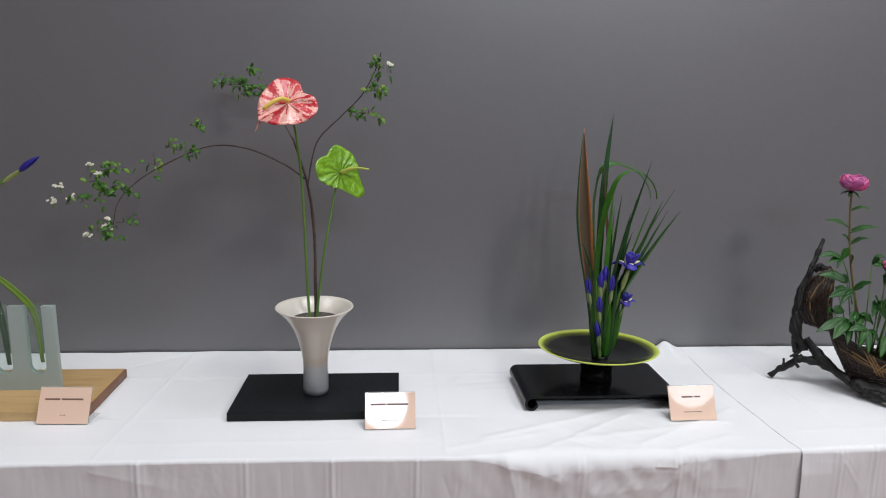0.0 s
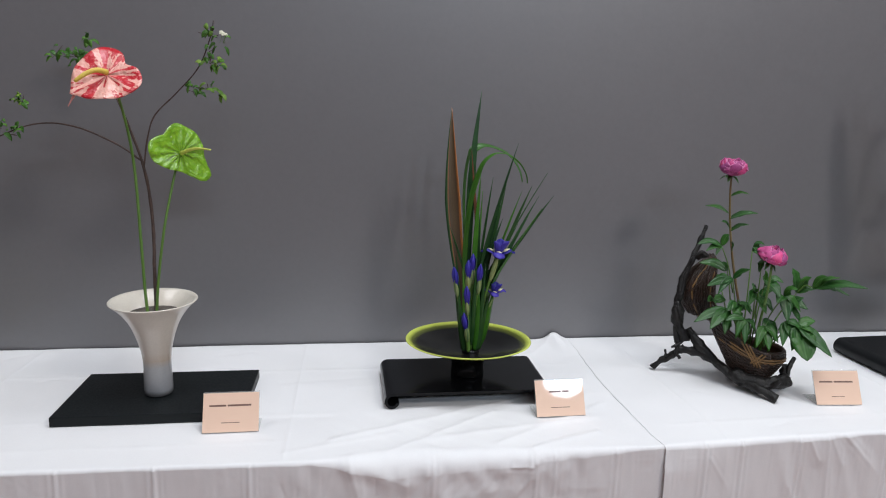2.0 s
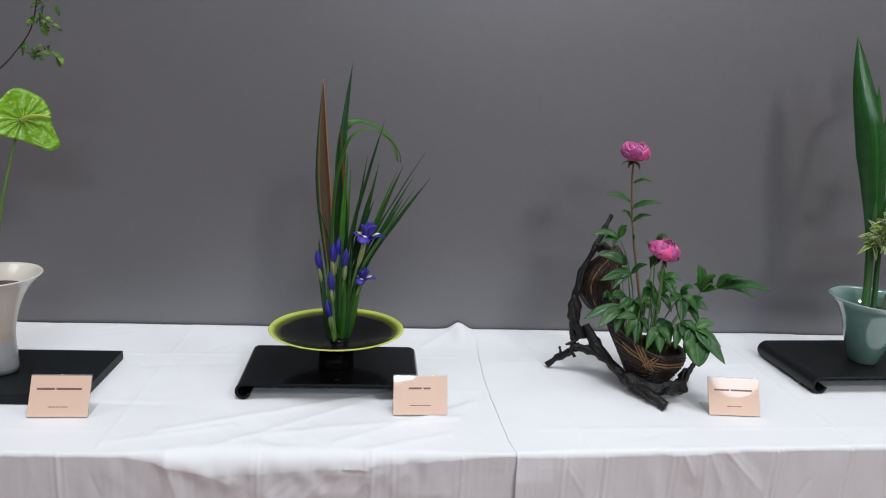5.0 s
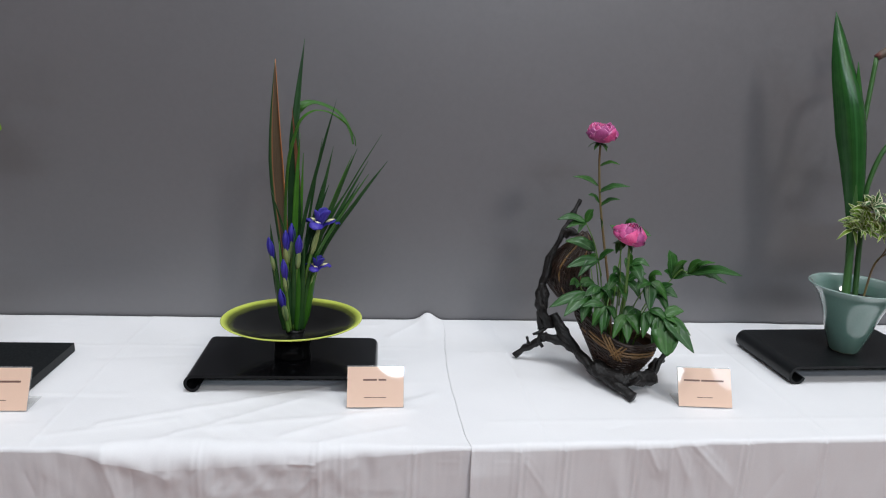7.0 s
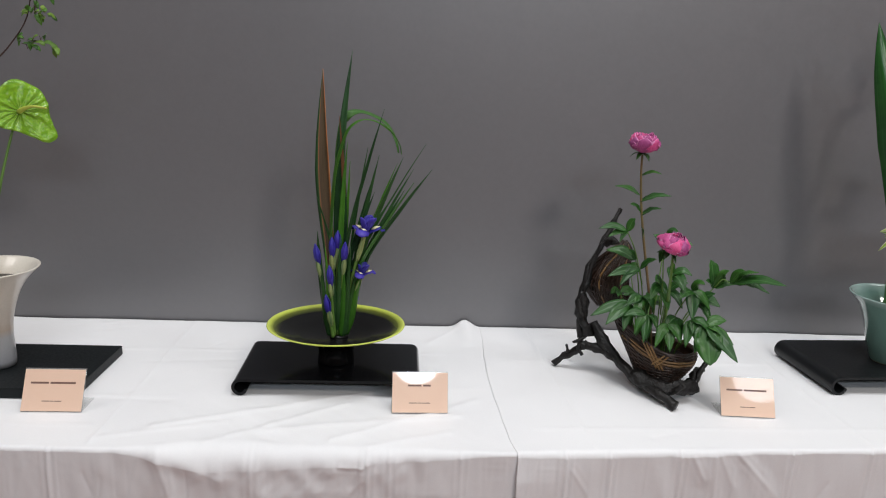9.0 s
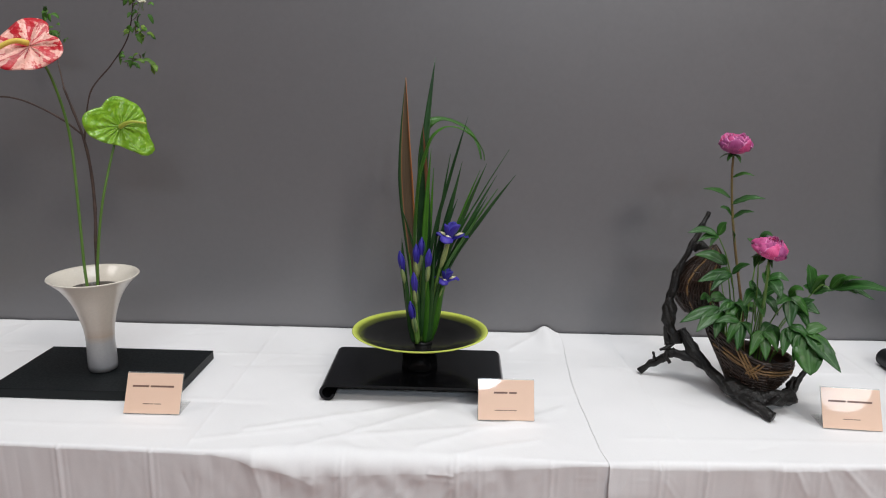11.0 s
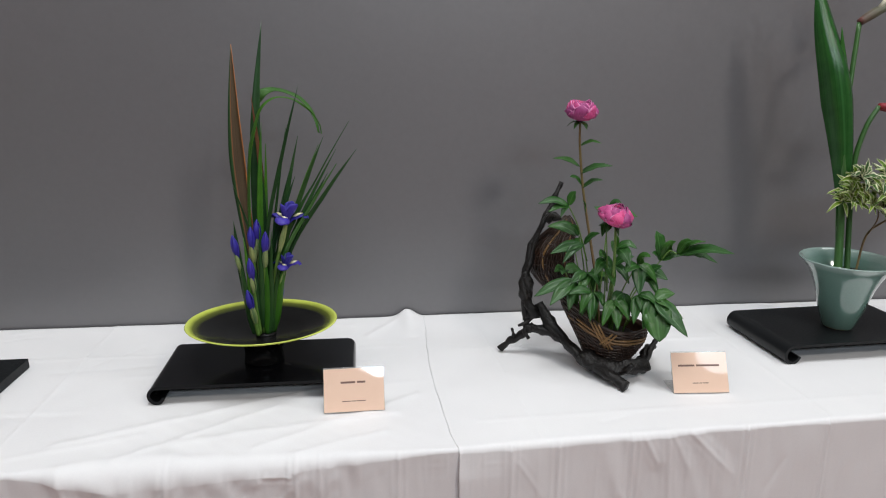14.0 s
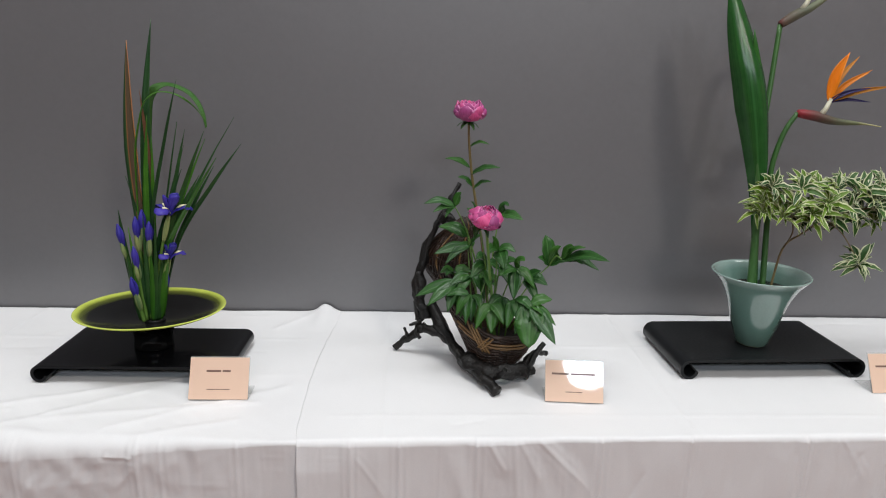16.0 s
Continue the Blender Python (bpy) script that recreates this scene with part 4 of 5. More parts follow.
red = thing("anthurium", (-0.256, 1.498, 0.925), "red and pink streaked anthurium with a yellow spadix", "anthurium flower", "anthuriums in the cream vase")
rod("stem", [(-0.252, 1.490, 0.90), (-0.2565, 1.492, 0.97), (-0.261, 1.502, 1.07), (-0.2675, 1.512, 1.22), (-0.276, 1.488, 1.325), (-0.284, 1.452, 1.373)], lambda t: 0.0031 - 0.0008 * t, M_STEM, red, 30)
bm = bmesh.new()
spathe(bm, (-0.283, 1.447, 1.376), (0.96, 0.10, 0.0), (0.05, 0.72, 1), heart([(0, 0.066), (9, 0.060), (30, 0.056), (70, 0.0525), (125, 0.060), (150, 0.051), (180, 0.036)], 221), 0.06, 0.05)
part("spathe", bm, M_SPATHE, red, "red and pink streaked spathe")
rod("spadix", [(-0.281, 1.443, 1.379), (-0.292, 1.428, 1.382), (-0.306, 1.418, 1.376), (-0.324, 1.412, 1.362)], lambda t: 0.0052 * (1.0 - 0.35 * t) * (1 if t < 0.95 else 0.7), M_SPADIX, red, 18, 10, "yellow spadix")
rod("tail", [(-0.333, 1.435, 1.341), (-0.337, 1.430, 1.332), (-0.343, 1.427, 1.320)], lambda t: 0.0030 * (1 - 0.8 * t), M_SPATHE, red, 8, 8, "pink pointed tail")

lime = thing("anthurium", (-0.238, 1.500, 0.925), "glossy lime green anthurium with a slender spadix", "anthurium flower", "anthuriums in the cream vase")
rod("stem", [(-0.242, 1.500, 0.90), (-0.235, 1.502, 0.98), (-0.220, 1.512, 1.09), (-0.200, 1.540, 1.20), (-0.193, 1.553, 1.232)], lambda t: 0.0029 - 0.0008 * t, M_STEM, lime, 26)
bm = bmesh.new()
spathe(bm, (-0.189, 1.552, 1.235), (1, 0.95, 0.0), (0.08, 0.50, 1), heart([(0, 0.084), (7, 0.080), (16, 0.060), (38, 0.042), (80, 0.039), (125, 0.051), (155, 0.065), (172, 0.059), (180, 0.054)], -46), 0.05, 0.05, 1.18)
part("spathe", bm, M_SPATHE_GREEN, lime, "lime green spathe")
rod("spadix", [(-0.188, 1.546, 1.234), (-0.172, 1.536, 1.241), (-0.154, 1.530, 1.245), (-0.129, 1.526, 1.243)], lambda t: 0.0047 * (1 - 0.68 * t), M_SPADIX_GREEN, lime, 18, 10, "yellow green spadix")

branch = thing("flowering_branch", (-0.245, 1.503, 0.925), "thin brown branch with small green leaves and white blossoms", "branch")
rod("main_twig", [(-0.243, 1.506, 0.90), (-0.2435, 1.516, 1.00), (-0.2455, 1.532, 1.09), (-0.2515, 1.541, 1.16), (-0.261, 1.545, 1.215), (-0.274, 1.545, 1.26), (-0.288, 1.545, 1.305)], lambda t: 0.0036 - 0.0014 * t, M_TWIG, branch, 30, 8, rough=0.3)
rod("side_twig", [(-0.262, 1.545, 1.218), (-0.310, 1.552, 1.250), (-0.390, 1.57, 1.280), (-0.470, 1.60, 1.281), (-0.545, 1.60, 1.252), (-0.616, 1.59, 1.210), (-0.661, 1.58, 1.163), (-0.672, 1.57, 1.113)], lambda t: 0.0021 - 0.0014 * t, M_TWIG, branch, 40, 7, rough=0.3)
rod("side_twig", [(-0.259, 1.544, 1.205), (-0.249, 1.546, 1.262), (-0.233, 1.545, 1.305), (-0.190, 1.54, 1.348), (-0.143, 1.515, 1.395), (-0.112, 1.48, 1.45), (-0.105, 1.47, 1.475)], lambda t: 0.0018 - 0.0011 * t, M_TWIG, branch, 34, 7, rough=0.3)
rod("side_twig", [(-0.286, 1.544, 1.298), (-0.325, 1.60, 1.355), (-0.372, 1.68, 1.402), (-0.430, 1.73, 1.418)], lambda t: 0.0017 - 0.0010 * t, M_TWIG, branch, 24, 6, rough=0.3)
rng = random.Random(11)


def small_leaf(centre, size, material):
    d = Vector((rng.uniform(-1, 1), rng.uniform(-0.6, 0.4), rng.uniform(-0.8, 0.6))).normalized()
    c = Vector(centre)
    bm = bmesh.new()
    blade(bm, spline([c, c + d * size * 0.5 + Vector((0, 0, 0.002)), c + d * size - Vector((0, 0, 0.003))], 6), size * 0.62, (rng.uniform(-0.7, 0.7), -0.6, 0.9), oval, 0.15, 0.0005, 3)
    part("leaf", bm, material, branch)


def blossom(centre, r):
    c = Vector(centre)
    bm = bmesh.new()
    for _ in range(11):
        q = c + Vector((rng.gauss(0, r * 0.55), rng.gauss(0, r * 0.5), rng.gauss(0, r * 0.32)))
        for k in range(5):
            a = 1.2566 * k + q.x * 99
            o = Vector((math.cos(a), math.sin(a) * 0.7, math.sin(a) * 0.6))
            blade(bm, [q, q + o * 0.0020, q + o * 0.0036 + Vector((0, 0, 0.0006))], 0.0028, VIEW, oval, 0.1, 0.0004, 3)
    part("blossom", bm, M_WHITE, branch, "white blossom head")
    for k in range(4):
        bm = bmesh.new()
        tube(bm, [c - Vector((rng.uniform(-0.01, 0.01), 0, 0.016)), c + Vector((rng.uniform(-r, r), 0, -0.002))], 0.0004, 5)
        part("stalk", bm, M_STEM, branch)


def droop(p):
    """The long side twig hangs lower towards its end."""
    f = max(0.0, min(1.0, (-0.42 - p[0]) / 0.2))
    return (p[0] + 0.004 * f, p[1], p[2] - 0.017 * f)


SPRAYS = [  # middle, spread, leaves, pale leaves
    ((-0.680, 1.585, 1.205), 0.022, 28, 6), ((-0.668, 1.585, 1.246), 0.017, 16, 4), ((-0.735, 1.575, 1.185), 0.022, 9, 3), ((-0.705, 1.575, 1.228), 0.018, 5, 3),
    ((-0.690, 1.57, 1.118), 0.022, 14, 4), ((-0.655, 1.57, 1.14), 0.012, 5, 0), ((-0.545, 1.60, 1.288), 0.018, 6, 5), ((-0.517, 1.60, 1.272), 0.012, 8, 0), ((-0.590, 1.60, 1.258), 0.018, 4, 4),
    ((-0.490, 1.60, 1.330), 0.014, 6, 6), ((-0.432, 1.73, 1.420), 0.020, 22, 0), ((-0.402, 1.71, 1.405), 0.018, 18, 0), ((-0.398, 1.70, 1.448), 0.008, 8, 0), ((-0.475, 1.74, 1.428), 0.014, 8, 0), ((-0.372, 1.68, 1.405), 0.014, 7, 0),
    ((-0.105, 1.475, 1.452), 0.012, 7, 2), ((-0.110, 1.482, 1.430), 0.009, 5, 0), ((-0.119, 1.495, 1.405), 0.012, 8, 3), ((-0.103, 1.49, 1.400), 0.007, 2, 6), ((-0.158, 1.535, 1.355), 0.009, 9, 0), ((-0.130, 1.53, 1.362), 0.012, 1, 3), ((-0.110, 1.53, 1.348), 0.005, 0, 4)]
for mid, spread, count, pale in SPRAYS:
    mid = droop(mid)
    for k in range(count + pale):
        q = Vector(mid) + Vector((rng.gauss(0, spread * 0.75), rng.gauss(0, spread * 0.6), rng.gauss(0, spread * 0.5)))
        small_leaf(q, rng.uniform(0.009, 0.0175), M_PALE if k >= count else M_SMALL)
    for k in range(3):
        e = Vector(mid) + Vector((rng.gauss(0, spread * 0.7), rng.gauss(0, spread * 0.3), rng.gauss(0, spread * 0.5)))
        rod("twiglet", [Vector(mid) + Vector((0, 0, -0.004)), e], 0.0006, M_TWIG, branch, 4, 5)
for q, r in (((-0.715, 1.575, 1.258), 0.007), ((-0.778, 1.570, 1.213), 0.008), ((-0.792, 1.570, 1.180), 0.009), ((-0.758, 1.565, 1.190), 0.008), ((-0.687, 1.56, 1.130), 0.009), ((-0.727, 1.56, 1.110), 0.008), ((-0.684, 1.56, 1.147), 0.005), ((-0.700, 1.575, 1.240), 0.006), ((-0.088, 1.458, 1.452), 0.006)):
    blossom(droop(q), r)

# ---------------------------------------------------------------- blades and irises in the black dish
KZ = TOP + 0.092
flax = thing("flax_leaf", (0.384, 1.535, KZ), "tall bronze flax leaf with orange and green edges", "leaf", "blades in the dish")
FLAX = [(0.384, 1.535, KZ), (0.375, 1.552, 0.95), (0.360, 1.575, 1.08), (0.352, 1.592, 1.20), (0.349, 1.611, 1.334)]


def flax_shape(t):
    return min(1.0, 0.30 + 1.1 * t) * (1 - max(0.0, (t - 0.50) / 0.50) ** 1.7)


bm = bmesh.new()
blade(bm, spline(FLAX, 34), 0.040, (-0.65, -1, 0.1), flax_shape, 0.25, 0.0012, 9)
part("blade", bm, M_FLAX, flax)
leaf_thing("flax_leaf", [(0.396, 1.532, KZ), (0.3985, 1.530, 0.985), (0.3985, 1.540, 1.079), (0.393, 1.553, 1.162), (0.3855, 1.560, 1.250)], 0.0105, (0.75, -1, 0.1), M_FLAX_EDGE, "narrow rust orange flax leaf behind a green blade", "blades in the dish", profile=flax_shape)
leaf_thing("blade_leaf", [(0.388, 1.53, KZ), (0.384, 1.542, 0.97), (0.385, 1.557, 1.10), (0.392, 1.572, 1.24), (0.407, 1.586, 1.372)], 0.019, VIEW, M_IRISLEAF, "tall pointed green blade leaf in the dish", "blades in the dish", profile=flax_shape)
leaf_thing("blade_leaf", [(0.388, 1.545, KZ), (0.383, 1.570, 1.00), (0.378, 1.592, 1.12), (0.3795, 1.600, 1.19), (0.3895, 1.600, 1.240), (0.420, 1.600, 1.256), (0.4585, 1.588, 1.246), (0.4795, 1.578, 1.229), (0.4925, 1.570, 1.206), (0.498, 1.565, 1.184)], 0.0170, (1.0, -0.5, 0.9), M_ARCH, "slender green blade leaf arching over in the dish", "blades in the dish", 60, profile=lambda t: min(1.0, 0.5 + 1.4 * t) * (1 - 0.75 * max(0.0, (t - 0.6) / 0.4) ** 1.3))
leaf_thing("blade_leaf", [(0.386, 1.522, KZ), (0.376, 1.530, 0.98), (0.376, 1.534, 1.066), (0.3825, 1.530, 1.146), (0.394, 1.528, 1.195), (0.406, 1.526, 1.2275), (0.425, 1.526, 1.244), (0.4435, 1.530, 1.2465), (0.4645, 1.535, 1.240), (0.487, 1.540, 1.223), (0.501, 1.545, 1.201), (0.504, 1.545, 1.184)], 0.0210, (-1.0, -0.42, 0.7), M_BRIGHTLEAF, "bright green blade leaf bending far over in the dish", "blades in the dish", 64, profile=lambda t: min(1.0, 0.6 + 1.2 * t) * (1 - 0.80 * min(1.0, max(0.0, (t - 0.34) / 0.26)) - 0.08 * max(0.0, (t - 0.6) / 0.4)))
leaf_thing("blade_leaf", [(0.392, 1.52, KZ), (0.392, 1.525, 0.98), (0.396, 1.53, 1.10), (0.403, 1.54, 1.205)], 0.011, VIEW, M_BRIGHTLEAF, "upright bright green blade leaf in the dish", "blades in the dish")
rng = random.Random(5)
TIPS = [(0.408, 1.540, 1.168, 0.009), (0.439, 1.585, 1.191, 0.007), (0.462, 1.557, 1.180, 0.010), (0.455, 1.565, 1.150, 0.009), (0.471, 1.508, 1.269, 0.008), (0.508, 1.522, 1.182, 0.010),
        (0.528, 1.537, 1.158, 0.008), (0.529, 1.513, 1.136, 0.011), (0.564, 1.551, 1.157, 0.010), (0.551, 1.562, 1.204, 0.004), (0.344, 1.565, 1.092, 0.007), (0.455, 1.545, 1.110, 0.011), (0.488, 1.540, 1.100, 0.012),
        (0.402, 1.530, 1.120, 0.009), (0.497, 1.560, 1.165, 0.007), (0.512, 1.550, 1.115, 0.010)]
for k, (tx, ty, tz, w) in enumerate(TIPS):
    b = Vector((0.382 + 0.024 * rng.random() + max(0, tx - 0.42) * 0.08, 1.512 + 0.022 * rng.random(), KZ))
    tip = Vector((tx, ty, tz))
    c1 = b.lerp(tip, 0.40) + Vector((-0.016 * (tx - b.x) / 0.1, 0.0, 0.012))
    c2 = b.lerp(tip, 0.75) + Vector((-0.009 * (tx - b.x) / 0.1, 0.0, 0.006))
    leaf_thing("iris_leaf", [b, c1, c2, tip], w * 0.85, (rng.uniform(-0.9, 0.9), -1, 0.1), M_IRISLEAF if k % 7 else M_BRIGHTLEAF, "narrow dark green iris leaf standing in the dish", "iris leaves in the dish", 22, cup=0.2, twist=rng.uniform(-0.5, 0.5))
leaf_thing("iris_leaf", [(0.372, 1.512, KZ), (0.358, 1.508, 0.95), (0.351, 1.506, 1.04)], 0.011, VIEW, M_IRISLEAF, "short green iris leaf standing in the dish", "iris leaves in the dish")
for k, (bx, tx, tz, w) in enumerate(((0.366, 0.357, 0.965, 0.015), (0.374, 0.372, 0.93, 0.014), (0.384, 0.383, 0.955, 0.014), (0.398, 0.402, 0.965, 0.016), (0.408, 0.424, 0.955, 0.015), (0.414, 0.436, 0.98, 0.014), (0.402, 0.414, 1.02, 0.012), (0.378, 0.366, 1.01, 0.012), (0.391, 0.394, 1.03, 0.012))):
    bx = 0.393 + 0.7 * (bx - 0.393)
    leaf_thing("iris_leaf", [(bx, 1.502 + 0.004 * (k % 3), KZ), ((bx * 0.6 + tx * 0.4), 1.502, 0.88), (tx, 1.505, tz)], w, (0.3 * (k % 3 - 1), -1, 0.1), M_BRIGHTLEAF if k % 2 else M_IRISLEAF, "broad lower iris leaf clasping the stems", "iris leaves in the dish", 16, cup=-0.25)
OPEN = "opened violet blue iris with pale yellow marks"
BUD = "furled violet blue iris bud in a pale sheath"
iris_bud([(0.400, 1.512, KZ), (0.410, 1.510, 0.92)], (0.4385, 1.512, 1.034), OPEN, opened=1.18)
iris_bud([(0.404, 1.510, KZ), (0.414, 1.508, 0.88)], (0.4335, 1.508, 0.953), OPEN, opened=0.85, sheath=0.045)
for bx, tx, ty, tz in ((0.372, 0.352, 1.506, 0.985), (0.382, 0.379, 1.510, 0.998), (0.386, 0.3885, 1.515, 1.010), (0.390, 0.4015, 1.506, 0.990), (0.382, 0.3765, 1.500, 0.945), (0.379, 0.3735, 1.492, 0.890), (0.402, 0.4185, 1.512, 0.893)):
    bx = 0.391 + 0.7 * (bx - 0.391)
    iris_bud([(bx, ty + 0.004, KZ), ((bx + tx) / 2, ty + 0.002, (KZ + tz) / 2)], (tx, ty, tz), BUD, length=0.030, sheath=0.036)

# ---------------------------------------------------------------- driftwood basket with peonies
basket = thing("driftwood_basket", (1.0, 1.50, TOP), "dark woven basket set in a gnarled black driftwood frame", "basket")


def limb(pts, r0, r1, n=22, knots=0.35):
    bm = bmesh.new()
    pp = spline(pts, n)
    for p in pp[1:-1]:
        p += Vector((noise.noise(p * 37), noise.noise(p * 37 + Vector((9, 0, 0))), noise.noise(p * 37 + Vector((0, 9, 0))))) * 0.0028
    seed = pts[0][0] * 31
    tube(bm, pp, lambda t: 0.94 * (r0 + (r1 - r0) * t) * (1 + knots * noise.noise((t * 7, seed, 3)) + 0.10 * math.sin(t * 23 + seed)), 14, 0.55)
    part("limb", bm, M_DRIFT, basket, "gnarled black driftwood")


limb([(0.968, 1.634, 1.078), (0.950, 1.622, 1.045), (0.925, 1.610, 1.000), (0.899, 1.598, 0.945), (0.889, 1.590, 0.905), (0.885, 1.582, 0.875), (0.896, 1.570, 0.845), (0.903, 1.562, 0.82)], 0.0048, 0.0110, 34)
limb([(0.935, 1.604, 1.022), (0.915, 1.598, 0.985), (0.898, 1.592, 0.93), (0.889, 1.585, 0.89)], 0.0042, 0.0085)
limb([(0.889, 1.588, 0.908), (0.896, 1.576, 0.868), (0.886, 1.575, 0.84), (0.892, 1.568, 0.815)], 0.0085, 0.0065)
limb([(0.843, 1.586, TOP + 0.006), (0.866, 1.578, 0.768), (0.890, 1.568, 0.792), (0.905, 1.560, 0.806)], 0.0072, 0.0095)
limb([(0.915, 1.575, 0.846), (0.926, 1.556, 0.826), (0.944, 1.528, 0.802), (0.966, 1.494, 0.778), (0.992, 1.452, 0.765), (1.014, 1.418, 0.758), (1.033, 1.390, TOP + 0.009)], 0.0120, 0.0100, 32)
limb([(0.900, 1.562, 0.800), (0.930, 1.542, 0.798), (0.956, 1.510, 0.786), (0.990, 1.470, 0.768)], 0.0085, 0.0095)
limb([(0.975, 1.475, 0.776), (1.010, 1.440, 0.768), (1.050, 1.428, 0.770), (1.088, 1.442, 0.768)], 0.0150, 0.0135)
limb([(1.020, 1.425, 0.762), (1.036, 1.415, 0.768), (1.045, 1.405, 0.785)], 0.0080, 0.0050, 12)
limb([(1.050, 1.432, 0.765), (1.085, 1.455, 0.755), (1.112, 1.485, TOP + 0.008)], 0.0105, 0.0065)
limb([(1.080, 1.450, 0.772), (1.110, 1.485, 0.782), (1.138, 1.520, 0.768)], 0.0075, 0.0055, 14)
limb([(1.092, 1.455, 0.765), (1.112, 1.470, 0.790), (1.125, 1.478, 0.806)], 0.0070, 0.0045, 12)
limb([(0.930, 1.600, 1.008), (0.944, 1.598, 1.020), (0.950, 1.596, 1.010)], 0.0075, 0.0085, 8)
limb([(0.893, 1.570, 0.815), (0.886, 1.562, 0.793), (0.893, 1.556, 0.780)], 0.0055, 0.0035, 10)
limb([(0.868, 1.574, 0.780), (0.862, 1.568, 0.797)], 0.0045, 0.0028, 6)
limb([(0.905, 1.566, 0.826), (0.888, 1.562, 0.812), (0.872, 1.560, 0.806)], 0.0045, 0.0028, 8)

def bowl_point(a, s, grow=0.0):
    """A point of the woven bowl: a round it (pi is the side under the hood), s from base to rim."""
    left = max(0.0, -math.cos(a)) ** 2
    swell = 0.60 + 0.40 * math.sin(min(1.0, s * 1.05) * math.pi / 2) - 0.05 * max(0.0, s - 0.75) / 0.25
    rx, ry = 0.069 * swell + grow, 0.058 * swell + grow
    z = 0.764 + s * (0.066 + 0.060 * left - 0.006 * max(0.0, math.cos(a)))
    return Vector((1.036 - 0.030 * left * s * s + rx * math.cos(a), 1.500 + 0.022 * left * s + ry * math.sin(a), z))


def hood_point(u, v, grow=0.0):
    """A point of the leaf-shaped woven hood: u across (-1 to 1), v from its foot to its tip."""
    w = 0.047 * max(0.02, math.sin(math.pi * (0.30 + 0.70 * v) ** 1.15)) ** 0.75
    cx, cz = 0.968 - 0.026 * math.sin(math.pi * min(1, v * 1.1)) + 0.010 * v, 0.862 + 0.152 * v
    y = 1.606 + 0.012 * v - 0.026 * (1 - u * u) * math.sin(math.pi * (0.15 + 0.8 * v)) - grow
    return Vector((cx + u * w, y, cz - 0.012 * u * (1 - v)))


def sheet(fn, nu, nv, lo, hi, closed):
    bm = bmesh.new()
    layers = []
    for g in (0.0, -0.0028):
        layers.append([[bm.verts.new(fn(lo + (hi - lo) * i / nu, k / nv, g)) for k in range(nv + 1)] for i in range(nu + (0 if closed else 1))])
    m = len(layers[0])
    for g in layers:
        for i in range(m if closed else m - 1):
            for k in range(nv):
                j = (i + 1) % m
                bm.faces.new((g[i][k], g[j][k], g[j][k + 1], g[i][k + 1]))
    for i in range(m if closed else m - 1):
        j = (i + 1) % m
        for k in (0, nv):
            bm.faces.new((layers[0][i][k], layers[0][j][k], layers[1][j][k], layers[1][i][k]))
    if not closed:
        for i in (0, m - 1):
            for k in range(nv):
                bm.faces.new((layers[0][i][k], layers[0][i][k + 1], layers[1][i][k + 1], layers[1][i][k]))
    return bm


def strand(fn, path, r, material, name="strand", label="", sides=6):
    bm = bmesh.new()
    tube(bm, [fn(*q) for q in path], r, sides)
    part(name, bm, material, basket, label)


TAU = 2 * math.pi
rng = random.Random(3)
part("lining", sheet(bowl_point, 40, 8, 0, TAU, True), M_WICKER, basket, "dark woven bowl of the basket")
part("lining", sheet(hood_point, 14, 18, -1, 1, False), M_WICKER, basket, "dark woven hood of the basket")
bm = bmesh.new()
lathe(bm, (1.036, 1.500), [(0.0, 0.8085), (0.050, 0.8085), (0.050, 0.800), (0.0, 0.800)], 32)
part("cup", bm, M_DRIFT, basket, "dark water cup inside the basket")
for k in range(21):
    s = 0.03 + 0.95 * k / 20
    strand(bowl_point, [(TAU * i / 96, s + 0.012 * noise.noise((i * 0.15, k, 0)), 0.0022 + 0.0015 * math.sin(i * 96 / 96 * 0.82 + math.pi * k)) for i in range(96)], 0.0019 * rng.uniform(0.8, 1.2), M_CANE if k == 13 else M_WICKER)
for k in range(26):
    a = TAU * k / 26
    strand(bowl_point, [(a + 0.10 * math.sin(i * 0.4 + k), i / 12, 0.0030) for i in range(13)], 0.0017, M_WICKER, "stake")
strand(bowl_point, [(TAU * i / 72, 1.0, 0.0014) for i in range(73)], 0.0034, M_WICKER, "rim", "", 8)
for k in range(27):
    u = -0.97 + 1.94 * k / 26
    v1 = 1.0 - 0.10 * abs(u) * rng.random()
    strand(hood_point, [(u + 0.05 * math.sin(i * 0.35 + k) + 0.10 * (i / 22 - 0.5), v1 * i / 22, 0.0022 + 0.0014 * math.sin(i * 1.3 + math.pi * k)) for i in range(23)], 0.0019 * rng.uniform(0.8, 1.2), M_CANE if k % 13 == 7 else M_WICKER)
for k in range(9):
    v = 0.06 + 0.10 * k
    strand(hood_point, [(-1 + i / 8, v + 0.02 * math.sin(i + k), 0.0030) for i in range(17)], 0.0015, M_WICKER, "stake")
for u in (-1, 1):
    strand(hood_point, [(u, i / 20, 0.001) for i in range(21)], 0.0032, M_WICKER, "rim", "", 8)
GOLD = "golden cane binding"
for k in range(2):
    strand(bowl_point, [(3.75 + 1.75 * i / 20, 0.80 - 0.085 * k, 0.0066) for i in range(21)], 0.0019, M_CANE, "binding", GOLD)
for k in range(3):
    strand(bowl_point, [(4.05 + 0.085 * k + 0.035 * i, 1.03 - 0.065 * i, 0.0080) for i in range(9)], 0.0019, M_CANE, "binding", GOLD)
